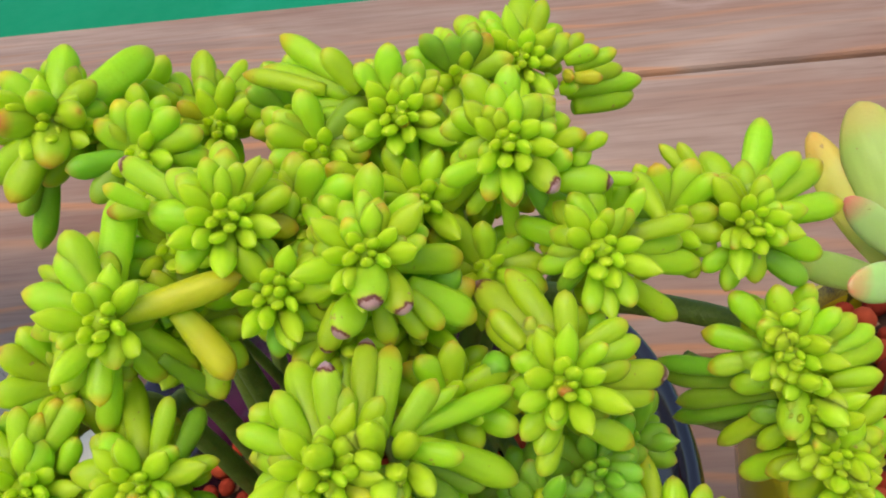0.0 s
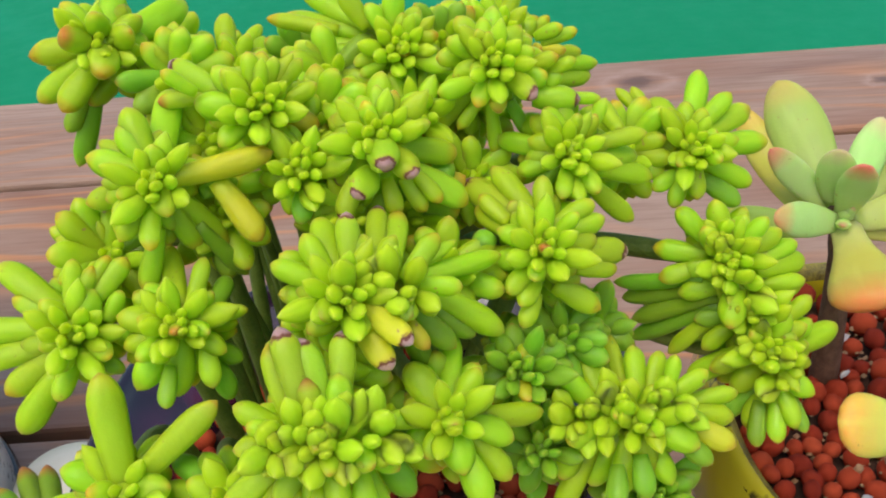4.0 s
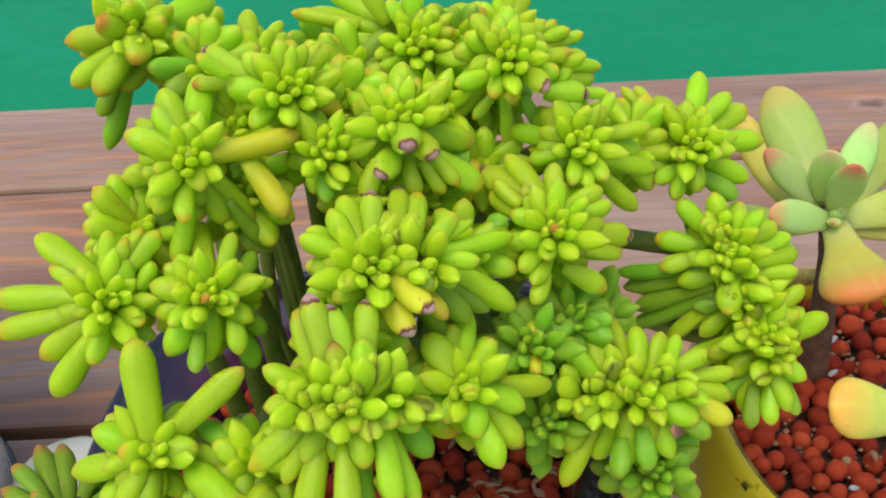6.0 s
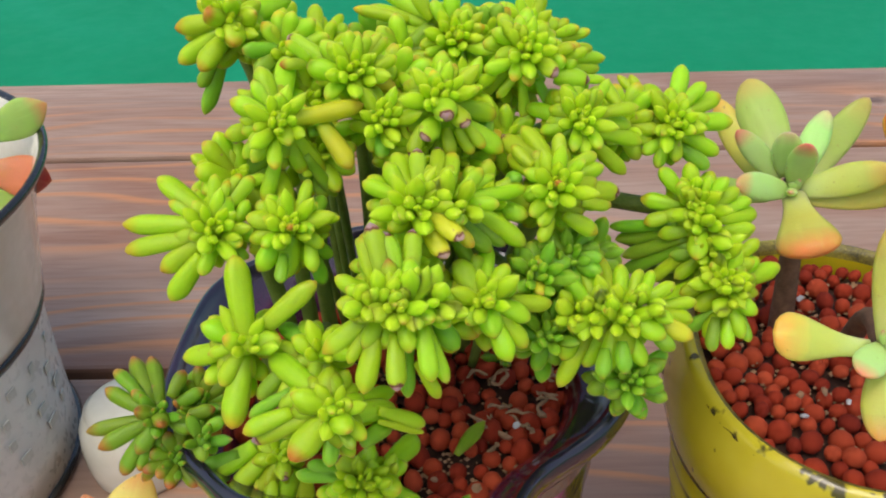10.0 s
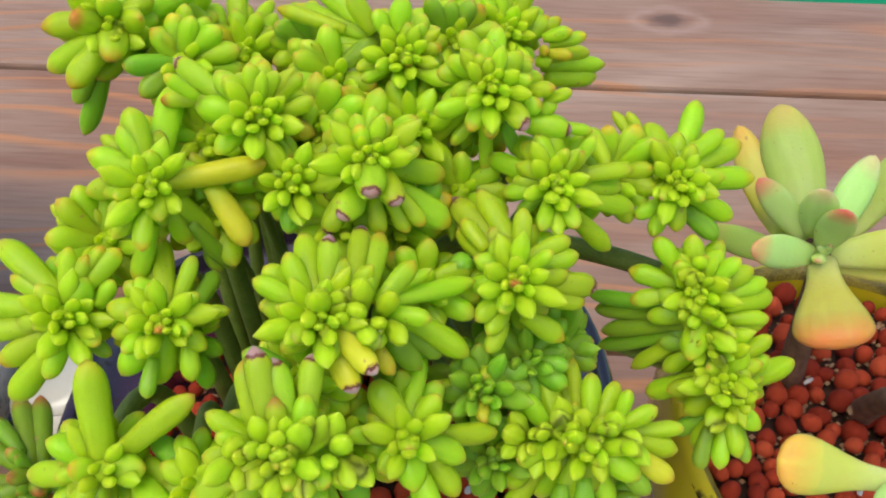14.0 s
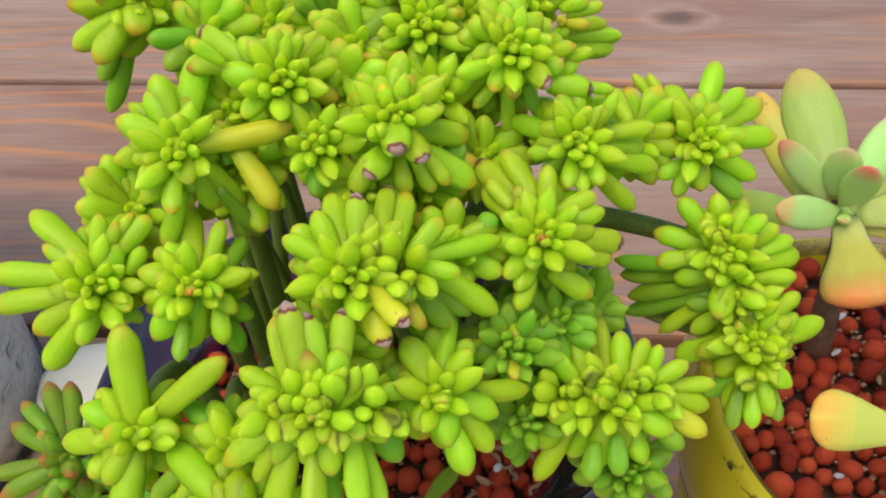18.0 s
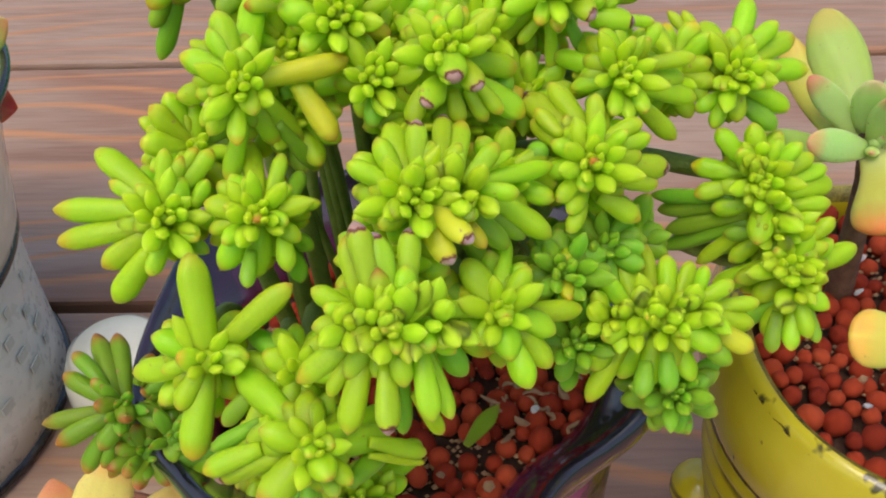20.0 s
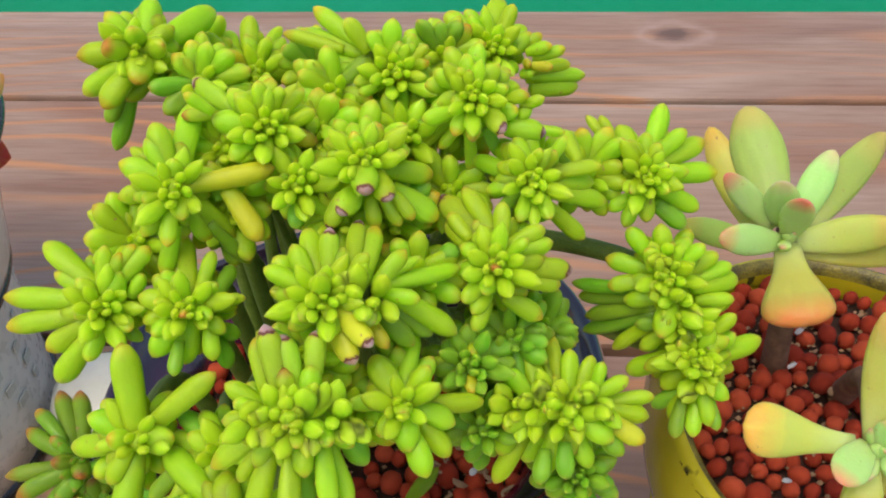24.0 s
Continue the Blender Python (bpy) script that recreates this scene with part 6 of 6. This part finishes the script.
# ---- small litter on the pellets ----
def litter():
    rng = random.Random(21)

    def chip(name, label, x, y, z, size, mat):
        bm = bmesh.new()
        bmesh.ops.create_icosphere(bm, subdivisions=1, radius=1.0)
        for v in bm.verts:
            v.co *= 1 + rng.uniform(-0.28, 0.28)
        me = bpy.data.meshes.new(name)
        bm.to_mesh(me), bm.free()
        me.materials.append(mat)
        ob = new(name, me)
        ob.matrix_basis = pose(x, y, z, rng.uniform(0, 360), rng.uniform(0, 40), rng.uniform(0, 360)) @ Matrix.Diagonal((size, size * 0.75, size * 0.5, 1))
        tagged(ob, label, "stone chip", "chips on the pellets")

    for x, y in ((-0.009, 0.210), (0.018, 0.214), (0.038, 0.256), (0.032, 0.260), (0.004, 0.206), (-0.05, 0.29), (0.014, 0.228), (0.027, 0.238)):
        chip("stone_chip", "small tan stone chip lying on clay pellets", x, y, 0.1345, rng.uniform(0.0016, 0.0030), CHIP)
    for x, y in ((0.110, 0.226), (0.126, 0.232), (0.128, 0.288), (0.122, 0.272), (0.140, 0.215), (-0.062, 0.245), (0.018, 0.232)):
        chip("perlite_grain", "white perlite grain lying on clay pellets", x, y, 0.1435 if x > 0.08 else 0.1355, rng.uniform(0.0014, 0.0022), PERLITE)
    for k in range(20):
        x, y = 0.022 + rng.uniform(-0.016, 0.018), 0.245 + rng.uniform(-0.022, 0.016)
        a = rng.uniform(0, 6.28)
        pts = [Vector((x, y, 0.1345))]
        turn, step = rng.uniform(-0.3, 0.3), rng.uniform(0.0014, 0.0026)
        for s in range(5):
            a += turn + rng.uniform(-1.2, 1.2)
            pts.append(pts[-1] + Vector((math.cos(a) * step, math.sin(a) * step, rng.uniform(-0.0004, 0.0009))))
        ob = new("dry_root", tube("dry_root", pts, [0.0003, 0.0007, 0.0005, 0.0008, 0.0006, 0.0003], ROOT, 6))
        tagged(ob, "curled pale dry root on clay pellets", "root", "dry roots on the pellets")

    for k in range(5):
        x, y = 0.136 + rng.uniform(-0.025, 0.03), 0.242 + rng.uniform(-0.02, 0.025)
        chip("stone_chip", "small tan stone chip lying on clay pellets", x, y, 0.1435 if x > 0.08 else 0.1355, rng.uniform(0.0016, 0.0026), CHIP)
    v, f, u = leaf_form(0.0165, 0.0052, 0.06, 0.35, "pointed", rng, 12, 12)
    ob = new("fallen_leaf", mesh_of("fallen_leaf", v, f, LEAF["deep"], u))
    ob.matrix_basis = pose(-0.0020, 0.2180, 0.1368, 4, 12, -33)
    tagged(ob, "dull green fallen leaf lying on clay pellets", "leaf")
    for cx, cy, level in ((-0.022, 0.252, 0.1280), (0.1385, 0.2595, 0.1375)):
        verts, faces = [], []
        for k in range(800):
            r, a, s = 0.050 * math.sqrt(rng.random()), rng.uniform(0, 6.28), rng.uniform(0.0005, 0.0014)
            n = len(verts)
            c = Vector((r * math.cos(a), r * math.sin(a), rng.uniform(0, 0.0018)))
            verts += [c + Vector(q) * s for q in ((1, 0, 0), (-0.9, 0.2, 0), (0.1, 0.9, 0.1), (-0.1, -0.8, 0.2), (0.1, 0.1, 0.9), (0, 0, -0.8))]
            faces += [(n, n + 2, n + 4), (n + 2, n + 1, n + 4), (n + 1, n + 3, n + 4), (n + 3, n, n + 4), (n + 2, n, n + 5), (n + 1, n + 2, n + 5), (n + 3, n + 1, n + 5), (n, n + 3, n + 5)]
        ob = new("gravel", mesh_of("gravel", verts, faces, CHIP, smooth=False))
        ob.location = (cx, cy, level)
        tagged(ob, "fine tan gravel between the clay pellets", "gravel", kind="stuff")


litter()

# ---- seedlings on the pellets ----
for x, y, z, size, count in ((-0.010, 0.1935, 0.1365, 4.2, 13), (-0.002, 0.195, 0.1365, 3.6, 11), (0.016, 0.265, 0.137, 3.8, 9)):
    plant = plant_at("seedling", "tiny green succulent seedling rooted among clay pellets", x, y, z - 0.004)
    r = rosette(x, y, z, 2, "bronze")
    for i in range(count):
        leaf(r, 0, 0, -1.0, i * 137.5, 8 + 50 * (1 - i / count), size, size * 0.42, "pale" if i % 2 else "")
